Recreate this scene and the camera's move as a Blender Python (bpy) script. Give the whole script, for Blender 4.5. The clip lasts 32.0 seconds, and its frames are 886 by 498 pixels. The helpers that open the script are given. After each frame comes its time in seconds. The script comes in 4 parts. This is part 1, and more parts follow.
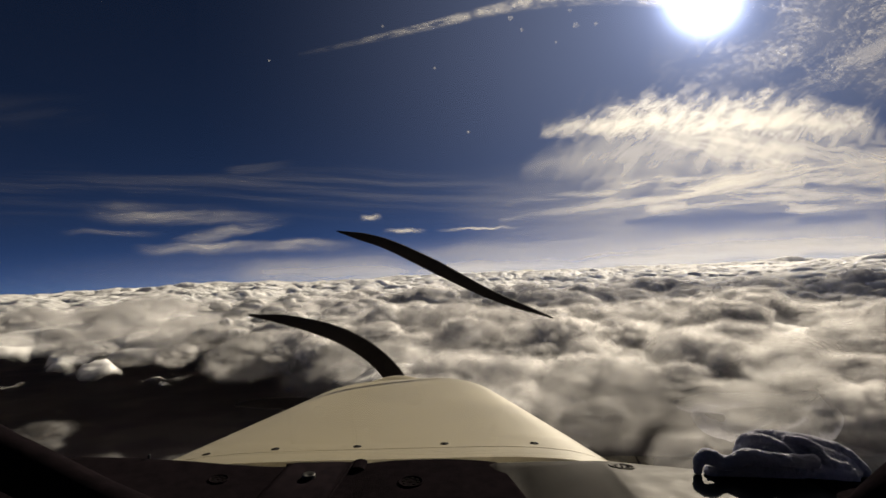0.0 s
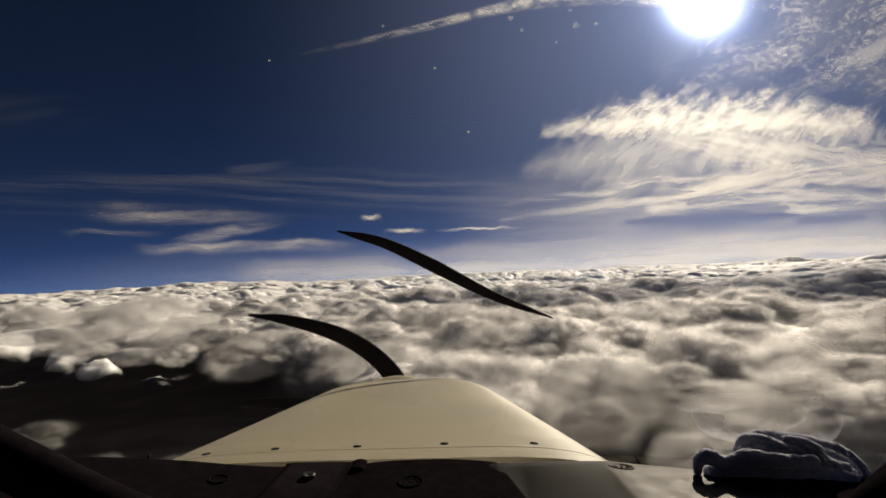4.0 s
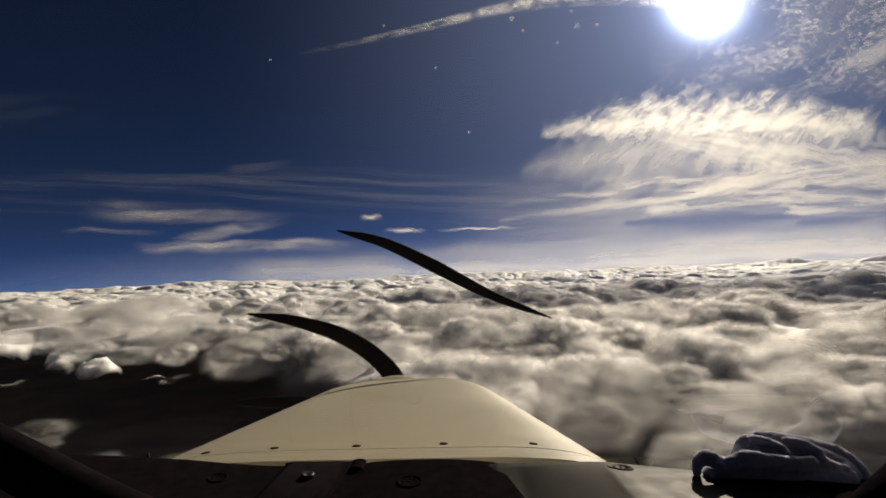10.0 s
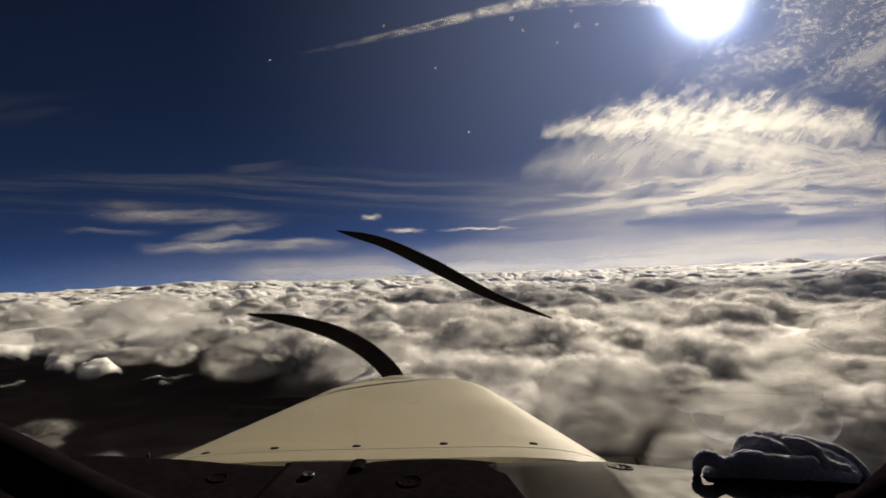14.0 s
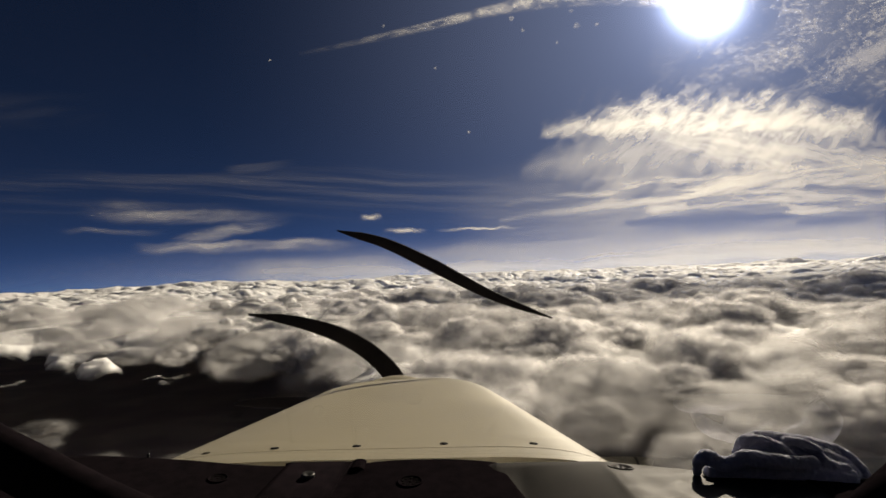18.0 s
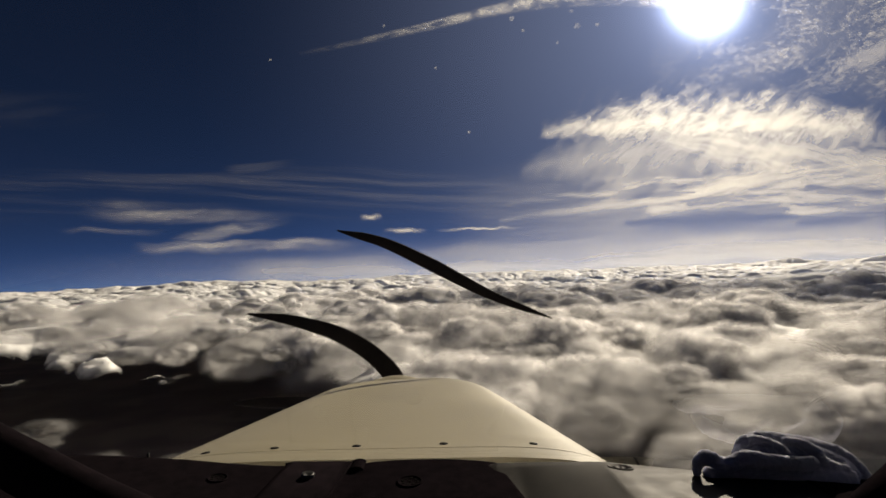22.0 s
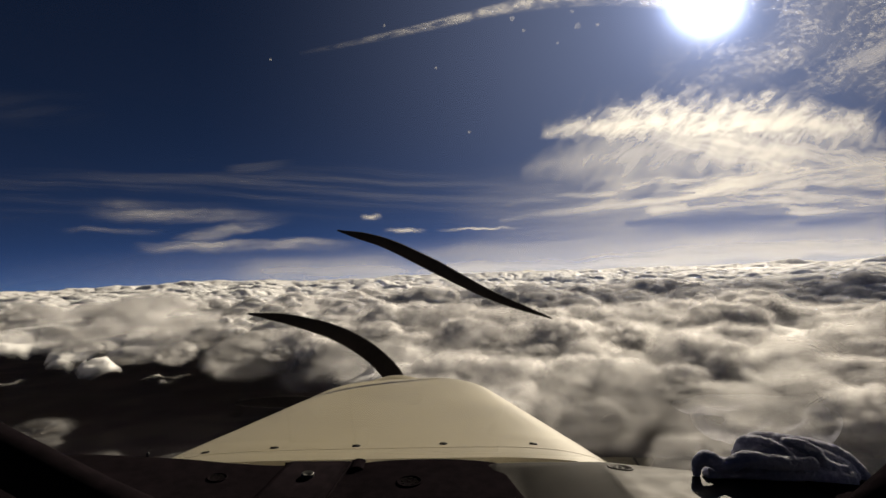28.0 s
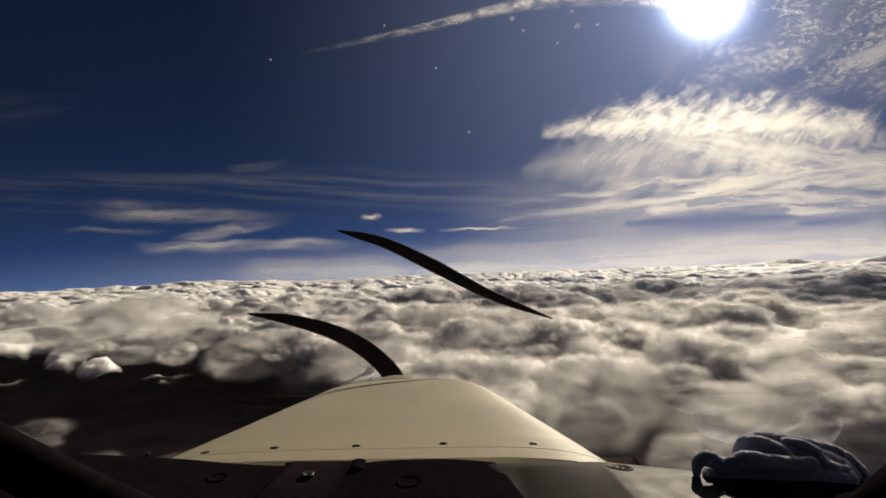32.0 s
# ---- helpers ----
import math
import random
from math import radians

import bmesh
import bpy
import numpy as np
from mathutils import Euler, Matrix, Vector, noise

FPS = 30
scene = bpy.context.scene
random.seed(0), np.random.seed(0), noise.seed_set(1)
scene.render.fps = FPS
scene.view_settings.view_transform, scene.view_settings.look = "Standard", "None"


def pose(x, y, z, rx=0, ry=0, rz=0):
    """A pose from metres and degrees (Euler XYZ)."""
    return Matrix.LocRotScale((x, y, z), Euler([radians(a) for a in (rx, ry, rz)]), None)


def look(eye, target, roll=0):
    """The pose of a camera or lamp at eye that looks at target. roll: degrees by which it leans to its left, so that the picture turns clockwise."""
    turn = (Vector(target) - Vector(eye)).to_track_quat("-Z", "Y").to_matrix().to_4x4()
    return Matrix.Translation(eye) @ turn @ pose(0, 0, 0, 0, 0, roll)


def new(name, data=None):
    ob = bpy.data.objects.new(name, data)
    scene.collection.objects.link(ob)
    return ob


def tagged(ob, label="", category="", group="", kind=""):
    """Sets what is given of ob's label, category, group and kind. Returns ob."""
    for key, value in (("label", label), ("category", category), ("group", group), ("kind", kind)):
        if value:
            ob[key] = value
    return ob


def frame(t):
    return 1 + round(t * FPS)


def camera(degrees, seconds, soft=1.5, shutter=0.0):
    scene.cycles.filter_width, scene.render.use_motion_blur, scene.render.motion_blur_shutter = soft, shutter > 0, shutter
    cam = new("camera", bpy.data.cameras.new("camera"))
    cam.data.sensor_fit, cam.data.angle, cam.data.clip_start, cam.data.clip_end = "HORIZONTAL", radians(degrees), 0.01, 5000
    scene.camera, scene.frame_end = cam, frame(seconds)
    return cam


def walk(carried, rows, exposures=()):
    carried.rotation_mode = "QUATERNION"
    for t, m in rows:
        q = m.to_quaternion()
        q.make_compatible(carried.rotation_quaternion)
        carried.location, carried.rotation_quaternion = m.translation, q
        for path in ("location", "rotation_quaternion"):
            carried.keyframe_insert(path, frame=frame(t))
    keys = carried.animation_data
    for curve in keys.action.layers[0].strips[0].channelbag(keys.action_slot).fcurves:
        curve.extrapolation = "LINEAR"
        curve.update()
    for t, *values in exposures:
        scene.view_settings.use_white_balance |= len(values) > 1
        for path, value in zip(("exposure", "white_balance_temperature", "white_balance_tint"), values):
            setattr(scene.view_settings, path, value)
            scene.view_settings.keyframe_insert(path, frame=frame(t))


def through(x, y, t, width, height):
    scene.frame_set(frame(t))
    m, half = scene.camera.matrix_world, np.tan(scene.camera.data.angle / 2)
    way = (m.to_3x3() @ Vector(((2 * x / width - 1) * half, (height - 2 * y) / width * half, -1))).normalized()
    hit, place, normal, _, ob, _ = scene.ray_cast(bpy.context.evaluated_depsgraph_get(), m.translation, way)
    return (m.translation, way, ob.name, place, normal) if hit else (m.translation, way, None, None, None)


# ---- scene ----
# A light aircraft above a sea of cumulus, seen over its glareshield.
# Aircraft frame: x to starboard, y ahead, z up, origin at the eye; RIG turns it into the world.
EYE = (0.0, 0.0, 700.0)
PITCH, BANK = 2.6, 2.25
RIG = pose(*EYE, PITCH, BANK, 0)

cam = camera(80.0, 32.0, soft=1.5)
ROLLS = [(0, .3), (3, .28), (6, .12), (10, 0), (14, .05), (18, .08), (22, 0), (26, -.1), (32, -.08)]
walk(cam, [(t, pose(*EYE, 90 + PITCH, BANK + r, 0)) for t, r in ROLLS],
     [(0, 0.42, 7100, 11), (32, 0.42, 7100, 11)])

# ---- light ----
SUN_WAY = (RIG.to_3x3() @ Vector((.499, 1, .468))).normalized()
SUN_ELEV = math.asin(SUN_WAY.z)
SUN_AZ = math.atan2(SUN_WAY.x, SUN_WAY.y)
world = bpy.data.worlds.new("sky")
scene.world = world
scene.cycles.transparent_max_bounces = 48
world.use_nodes = True
wn = world.node_tree.nodes
sky = wn.new("ShaderNodeTexSky")
sky.sky_type = 'NISHITA'
sky.sun_disc = False
sky.sun_elevation, sky.sun_rotation = SUN_ELEV, SUN_AZ
sky.altitude, sky.air_density, sky.dust_density, sky.ozone_density = 9000, 0.22, 4.0, 5.0
wn["Background"].inputs[1].default_value = 0.05
world.node_tree.links.new(sky.outputs[0], wn["Background"].inputs[0])
sun_data = bpy.data.lights.new("sun_light", 'SUN')
sun_data.energy, sun_data.angle, sun_data.color = 5.0, radians(0.5), (1.0, .915, .76)
sun_lamp = new("sun_light", sun_data)
sun_lamp.matrix_world = look(Vector(EYE) + SUN_WAY * 50, EYE)


# ---- materials ----
class Nodes:
    """A small wrapper round a material's node tree."""
    def __init__(self, name):
        self.mat = bpy.data.materials.new(name)
        self.mat.use_nodes = True
        self.t = self.mat.node_tree
        self.t.nodes.clear()
        self.out = self.t.nodes.new("ShaderNodeOutputMaterial")

    def add(self, kind, **sets):
        n = self.t.nodes.new("ShaderNode" + kind)
        for k, v in sets.items():
            if k in n.inputs:
                self.put(n.inputs[k], v)
            elif k.startswith("i") and k[1:].isdigit():
                self.put(n.inputs[int(k[1:])], v)
            else:
                setattr(n, k, v)
        return n

    def put(self, sock, v):
        if isinstance(v, bpy.types.NodeSocket):
            self.t.links.new(v, sock)
        else:
            sock.default_value = v

    def math(self, op, a, b=0.0, c=0.0, clamp=False):
        n = self.add("Math", operation=op, use_clamp=clamp)
        for s, v in zip(n.inputs, (a, b, c)):
            self.put(s, v)
        return n.outputs[0]

    def ramp(self, v, lo, hi, a=0.0, b=1.0):
        n = self.add("MapRange", interpolation_type='SMOOTHSTEP')
        for s, x in zip(n.inputs, (v, lo, hi, a, b)):
            self.put(s, x)
        return n.outputs[0]

    def noise(self, vec, scale, detail=4.0, rough=.55, dist=0.0, kind='FBM'):
        n = self.add("TexNoise", noise_type=kind)
        self.put(n.inputs["Vector"], vec)
        for k, v in (("Scale", scale), ("Detail", detail), ("Roughness", rough), ("Distortion", dist)):
            self.put(n.inputs[k], v)
        return n.outputs["Fac"]

    def mapped(self, vec, loc=(0, 0, 0), rot=(0, 0, 0), scale=(1, 1, 1)):
        n = self.add("Mapping")
        self.put(n.inputs["Vector"], vec)
        n.inputs["Location"].default_value = loc
        n.inputs["Rotation"].default_value = rot
        n.inputs["Scale"].default_value = scale
        return n.outputs[0]

    def mix(self, fac, a, b):
        n = self.add("Mix", data_type='RGBA')
        self.put(n.inputs[0], fac)
        self.put(n.inputs[6], a)
        self.put(n.inputs[7], b)
        return n.outputs[2]

    def bump(self, h, strength, dist):
        n = self.add("Bump")
        self.put(n.inputs["Height"], h)
        n.inputs["Strength"].default_value, n.inputs["Distance"].default_value = strength, dist
        return n.outputs[0]

    def done(self, shader):
        self.t.links.new(shader, self.out.inputs[0])
        return self.mat


def solid(name, dark, light, rough, grain, relief, metal=0.0, spec=.5, rough_var=.1):
    """Paint, vinyl or metal with grain and wear at two scales."""
    g = Nodes(name)
    pos = g.add("TexCoord").outputs["Object"]
    big = g.noise(pos, grain * .06, 3)
    fine = g.noise(pos, grain, 4)
    mixv = g.math('ADD', g.math('MULTIPLY', big, .6), g.math('MULTIPLY', fine, .4))
    col = g.mix(g.ramp(mixv, .3, .7), (*dark, 1), (*light, 1))
    r = g.ramp(big, .3, .7, rough - rough_var, rough + rough_var)
    p = g.add("BsdfPrincipled", Roughness=r, Metallic=metal)
    g.put(p.inputs["Base Color"], col)
    p.inputs["Specular IOR Level"].default_value = spec
    g.put(p.inputs["Normal"], g.bump(fine, relief, .002))
    return g.done(p.outputs[0])


def cloud_body(g, pos, gloss, white):
    """White droplets in which light wanders, with fine relief."""
    n1 = g.noise(pos, .022, 5, .55)
    n2 = g.noise(pos, .085, 5, .6)
    h = g.math('ADD', n1, g.math('MULTIPLY', n2, .35))
    body = g.add("BsdfPrincipled", Roughness=1.0)
    body.inputs["Base Color"].default_value = (white, white, white, 1)
    body.inputs["Specular IOR Level"].default_value = 0
    body.inputs["Subsurface Weight"].default_value = 1.0
    body.inputs["Subsurface Radius"].default_value = (1, 1, 1)
    body.inputs["Subsurface Scale"].default_value = 45.0
    body.inputs["Subsurface Anisotropy"].default_value = .7
    g.put(body.inputs["Normal"], g.bump(h, .45, 9.0))
    # droplets throw light on towards the eye when the sun stands ahead
    ahead = g.add("BsdfGlossy", Color=(1, 1, 1, 1), Roughness=.72)
    return g.add("MixShader", i0=gloss, i1=body.outputs[0], i2=ahead.outputs[0]).outputs[0]


def cloud_material():
    g = Nodes("cloud")
    return g.done(cloud_body(g, g.add("NewGeometry").outputs["Position"], .10, .68))


def deck_material():
    """The low layer thins out where its cover is low."""
    g = Nodes("cloud_layer")
    pos = g.add("NewGeometry").outputs["Position"]
    cover = g.add("Attribute", attribute_name="cover").outputs["Fac"]
    n = g.math('SUBTRACT', g.noise(pos, .014, 7, .62), .5)
    a = g.ramp(g.math('ADD', cover, g.math('MULTIPLY', n, .95)), .25, .85, 0, 1)
    return g.done(g.add("MixShader", i0=a, i1=g.add("BsdfTransparent").outputs[0], i2=cloud_body(g, pos, .2, .8)).outputs[0])


def vapour_material(name, thick, white=1.0):
    """Mist hanging round a cloud's head, ever thinner outwards."""
    g = Nodes(name)
    pos = g.add("NewGeometry").outputs["Position"]
    d = g.add("BsdfDiffuse", Color=(.7, .69, .69, 1))
    tr = g.add("BsdfTranslucent", Color=(white, .99 * white, .985 * white, 1))
    body = g.add("MixShader", i0=.86, i1=d.outputs[0], i2=tr.outputs[0])
    # droplets throw light on towards the eye when the sun stands ahead
    ahead = g.add("BsdfGlossy", Color=(1, 1, 1, 1), Roughness=.70)
    body = g.add("MixShader", i0=.2, i1=body.outputs[0], i2=ahead.outputs[0])
    shell = g.add("Attribute", attribute_name="shell").outputs["Fac"]
    n = g.noise(pos, .038, 7, .64)
    a = g.ramp(g.math('SUBTRACT', n, g.math('MULTIPLY', shell, .34)), .14, .50, 0, thick)
    gap = g.add("BsdfTransparent")
    return g.done(g.add("MixShader", i0=a, i1=gap.outputs[0], i2=body.outputs[0]).outputs[0])


CLOUD, DECK, VAPOUR = cloud_material(), deck_material(), vapour_material("vapour", .40)
# PUFF's darker white stands in for the weaker light to port
PUFF, SCRAP = vapour_material("thin_dimmed_vapour", .16, .72), vapour_material("scrap_vapour", .03, .72)


def ground_material():
    g = Nodes("farmland")
    pos = g.add("NewGeometry").outputs["Position"]
    v = g.add("TexVoronoi", feature='F1')
    g.put(v.inputs["Vector"], g.mapped(pos, rot=(0, 0, .5), scale=(1, 1.6, 1)))
    v.inputs["Scale"].default_value = .006
    n = g.noise(pos, .004, 6)
    c = g.mix(g.add("SeparateColor", i0=v.outputs["Color"]).outputs[0], (.20, .165, .15, 1), (.30, .25, .22, 1))
    c = g.mix(g.ramp(n, .35, .65), c, (.15, .135, .115, 1))
    p = g.add("BsdfPrincipled", Roughness=.95)
    g.put(p.inputs["Base Color"], c)
    return g.done(p.outputs[0])


GROUND = ground_material()
CREAM = solid("cream_paint", (.37, .333, .235), (.41, .37, .265), .42, 60, .03, spec=.3, rough_var=.04)
BLACK = solid("black_blade_paint", (.010, .009, .009), (.02, .017, .016), .7, 40, .1, spec=.08)
VINYL = solid("black_vinyl", (.006, .005, .006), (.012, .009, .011), .8, 900, .5, spec=.0)
GREY_VINYL = solid("grey_vinyl", (.013, .0115, .0105), (.020, .0175, .0155), .55, 500, .2, spec=.03, rough_var=.05)
HEADLINER = solid("grey_headliner", (.008, .008, .008), (.014, .013, .013), .9, 400, .4, spec=.1)
TOWEL = solid("blue_grey_terry", (.29, .29, .37), (.42, .42, .52), .95, 700, 1.0, spec=.1)
terry = TOWEL.node_tree.nodes["Principled BSDF"]
terry.inputs["Sheen Weight"].default_value, terry.inputs["Sheen Roughness"].default_value = 1.0, .45
terry.inputs["Subsurface Weight"].default_value, terry.inputs["Subsurface Scale"].default_value = .6, .008
terry.inputs["Subsurface Radius"].default_value = (1, 1, 1.1)
terry.inputs["Sheen Tint"].default_value = (.85, .88, 1, 1)
STEEL = solid("screw_steel", (.03, .03, .03), (.08, .08, .08), .5, 300, .1, metal=1.0)
RUBBER = solid("black_seal", (.008, .008, .008), (.014, .013, .013), .7, 200, .2, spec=.0)


def glass_material():
    g = Nodes("windscreen_acrylic")
    f = g.add("Fresnel", IOR=1.49).outputs[0]
    gl = g.add("BsdfGlossy", Roughness=.02)
    tp = g.add("BsdfTransparent", Color=(.97, .97, .97, 1))
    return g.done(g.add("MixShader", i0=g.math('MULTIPLY', f, 1.9, clamp=True), i1=tp.outputs[0], i2=gl.outputs[0]).outputs[0])


GLASS = glass_material()


def speck_material():
    g = Nodes("dried_speck")
    tl = g.add("BsdfTranslucent", Color=(.8, .8, .78, 1))
    n = g.noise(g.add("TexCoord").outputs["Object"], 900, 3)
    return g.done(g.add("MixShader", i0=g.ramp(n, .35, .65, .03, .18), i1=g.add("BsdfTransparent").outputs[0], i2=tl.outputs[0]).outputs[0])


SPECK = speck_material()


# ---- mesh helpers ----
def mesh_of(name, bm, material, smooth=True):
    me = bpy.data.meshes.new(name)
    bm.normal_update()
    bm.to_mesh(me)
    bm.free()
    me.materials.append(material)
    if smooth:
        me.polygons.foreach_set("use_smooth", [True] * len(me.polygons))
    return me


def part(name, bm, material, parent, label="", smooth=True):
    ob = new(name, mesh_of(name, bm, material, smooth))
    ob.parent = parent
    if label:
        tagged(ob, label)
    return ob


def grid_mesh(name, pts, material, closed=False):
    """A mesh from an array of rows x columns x 3."""
    r, c = pts.shape[:2]
    idx = np.arange(r * c).reshape(r, c)
    if closed:
        idx = np.concatenate([idx, idx[:, :1]], axis=1)
    f = np.stack([idx[:-1, :-1], idx[:-1, 1:], idx[1:, 1:], idx[1:, :-1]], -1).reshape(-1, 4)
    me = bpy.data.meshes.new(name)
    me.vertices.add(r * c)
    me.vertices.foreach_set("co", pts.reshape(-1).astype(np.float32))
    me.loops.add(f.size)
    me.loops.foreach_set("vertex_index", f.reshape(-1).astype(np.int32))
    me.polygons.add(len(f))
    me.polygons.foreach_set("loop_start", np.arange(0, f.size, 4, dtype=np.int32))
    me.polygons.foreach_set("use_smooth", np.ones(len(f), dtype=bool))
    me.update(calc_edges=True)
    me.materials.append(material)
    return me


def curve_points(ctrl, n):
    """Catmull-Rom through the control points."""
    p = np.array(ctrl, float)
    p = np.vstack([2 * p[0] - p[1], p, 2 * p[-1] - p[-2]])
    out = []
    segs = len(p) - 3
    for k in range(n):
        s = k / (n - 1) * segs
        i = min(int(s), segs - 1)
        t = s - i
        a, b, c, d = p[i:i + 4]
        out.append(.5 * (2 * b + (c - a) * t + (2 * a - 5 * b + 4 * c - d) * t * t + (3 * b - a - 3 * c + d) * t ** 3))
    return np.array(out)


# ---- noise for the cloud sea ----
def hash2(ix, iy, seed):
    h = (ix.astype(np.int64) * 374761393 + iy.astype(np.int64) * 668265263 + seed * 974634777) & 0xffffffff
    h = ((h ^ (h >> 13)) * 1274126177) & 0xffffffff
    return ((h ^ (h >> 16)) & 0xffff) / 65535.0


def value_noise(x, y, seed):
    ix, iy = np.floor(x), np.floor(y)
    fx, fy = x - ix, y - iy
    fx, fy = fx * fx * fx * (fx * (fx * 6 - 15) + 10), fy * fy * fy * (fy * (fy * 6 - 15) + 10)
    a, b = hash2(ix, iy, seed), hash2(ix + 1, iy, seed)
    c, d = hash2(ix, iy + 1, seed), hash2(ix + 1, iy + 1, seed)
    return (a + (b - a) * fx) * (1 - fy) + (c + (d - c) * fx) * fy


def fbm(x, y, seed, octaves=4):
    s, a, t = 0.0, 1.0, 0.0
    for k in range(octaves):
        s = s + a * value_noise(x * 2 ** k + 17.3 * k, y * 2 ** k - 9.1 * k, seed + k)
        t += a
        a *= .5
    return s / t


def puffs(x, y, seed):
    """Rounded domes of uneven size, 0 to 1."""
    ix, iy = np.floor(x), np.floor(y)
    best = np.zeros_like(x)
    for dx in (-1, 0, 1):
        for dy in (-1, 0, 1):
            cx, cy = ix + dx, iy + dy
            px, py = cx + .15 + .7 * hash2(cx, cy, seed), cy + .15 + .7 * hash2(cx, cy, seed + 50)
            r = .62 + .42 * hash2(cx, cy, seed + 90)
            d2 = ((x - px) ** 2 + (y - py) ** 2) / (r * r)
            best = np.maximum(best, np.sqrt(np.clip(1 - d2, 0, 1)) * r)
    return best


# gaps in the deck on the layout sheet: x, y, half-width, half-height, openness
GAPS = [(120, 765, 330, 105, 1.0), (430, 655, 200, 32, 1.0), (1110, 745, 120, 50, .8), (40, 668, 120, 22, .6), (860, 560, 70, 10, .5)]
RIG_INV = RIG.inverted()


def gap_at(x, y, z):
    """How open the deck is at a place, from 0 to 1."""
    m = np.array(RIG_INV)
    q = np.stack([x, y, z, np.ones_like(x)], -1) @ m.T
    ahead = np.maximum(q[..., 1], 1.0)
    px, py = 784 + 934.3 * q[..., 0] / ahead, 441 - 934.3 * q[..., 2] / ahead
    px, py = px + 90 * (fbm(x / 90, y / 90, 71, 3) - .5), py + 26 * (fbm(x / 70, y / 70, 72, 3) - .5)
    gap = np.zeros_like(x)
    for gx, gy, sx, sy, d in GAPS:
        gap = np.maximum(gap, d * np.exp(-(((px - gx) / sx) ** 2 + ((py - gy) / sy) ** 2) ** 2))
    # towards port the deck breaks up into scattered masses
    broken = np.clip((700 - px) / 350, 0, 1) * np.clip((py - 548) / 50, 0, 1)
    gap = np.maximum(gap, broken * np.clip((fbm(x / 210, y / 210, 73, 3) - .46) / .09, 0, 1))
    return np.where(q[..., 1] > 1, gap, 0)


def far_lift(r):
    return 80 * np.clip((r - 1000) / 3600, 0, 1)


def deck_level(x, y):
    """The level from which the cumulus tops rise."""
    r = np.hypot(x, y)
    return 540 + (95 - 60 * np.clip((r - 1200) / 1800, 0, 1)) * (fbm(x / 620, y / 620, 3, 3) - .5) + far_lift(r)


def deck(name, az0, az1, na, r0, r1, nr, material):
    """A sector of the low layer between the cumulus tops."""
    az = np.radians(np.linspace(az0, az1, na))
    rr = r0 * (r1 / r0) ** np.linspace(0, 1, nr)
    x, y = np.outer(rr, np.sin(az)), np.outer(rr, np.cos(az))
    u, v = x + 50 * (fbm(x / 200, y / 200, 11, 3) - .5), y + 50 * (fbm(x / 200 + 40, y / 200, 12, 3) - .5)
    h = deck_level(x, y) - 34 + 34 * puffs(u / 170, v / 170, 21) + 16 * puffs(u / 70, v / 70, 22) + 5 * puffs(u / 30, v / 30, 23)
    far = np.clip((rr[:, None] - 2250) / 400, 0, 1)
    h += far * (6 + 34 * puffs(u / 210, v / 210, 24) * fbm(x / 500, y / 400, 25, 2) * 1.6 + 22 * puffs(u / 95, v / 95, 26) + 11 * puffs(u / 42, v / 42, 27) + 8 * (fbm(x / 40, y / 40, 28, 3) - .5))
    gap = np.maximum(gap_at(x, y, h), np.clip((640 + 560 * np.clip((-.1 - az) / .2, 0, 1) - rr[:, None]) / 260, 0, 1) * (np.abs(az) < 1.01))
    h = h - 40 * gap - 60 * np.clip((300 - rr[:, None]) / 160, 0, 1)
    me = grid_mesh(name, np.stack([x, y, h], -1)[:, ::-1], material)
    me.attributes.new("cover", 'FLOAT', 'POINT').data.foreach_set("value", (1 - gap)[:, ::-1].reshape(-1).astype(np.float32))
    return new(name, me)


class Billow:
    """A cumulus head on the unit sphere: knobs upon knobs upon knobs."""
    LEVELS = ((16, .62, .22), (80, .30, .09), (420, .14, .05), (1800, .065, .02))

    def __init__(self, seed):
        rng = np.random.default_rng(seed)
        self.knobs = []
        for count, wide, high in self.LEVELS:
            c = rng.normal(size=(count, 3))
            c /= np.linalg.norm(c, axis=1)[:, None]
            self.knobs.append((c, wide * rng.uniform(.7, 1.25, count), high * rng.uniform(.6, 1.2, count)))

    def radius(self, n):
        out = np.full(len(n), .72)
        for c, wide, high in self.knobs:
            near = 2 * (1 - n @ c.T) / (wide * wide)
            out += (np.sqrt(np.clip(1 - near, 0, 1)) * high).max(axis=1)
        return out

    def points(self, rings, segs, swell=1.0):
        el = np.radians(-89.5 + 179 * np.linspace(0, 1, rings) ** .8)
        az = np.linspace(0, 2 * math.pi, segs, endpoint=False)
        e, a = np.meshgrid(el, az, indexing='ij')
        n = np.stack([np.cos(e) * np.cos(a), np.cos(e) * np.sin(a), np.sin(e)], -1)
        r = self.radius(n.reshape(-1, 3)).reshape(rings, segs, 1)
        return n * (r * 1.0 + (swell - 1))


BILLOWS = [Billow(100 + k) for k in range(14)]


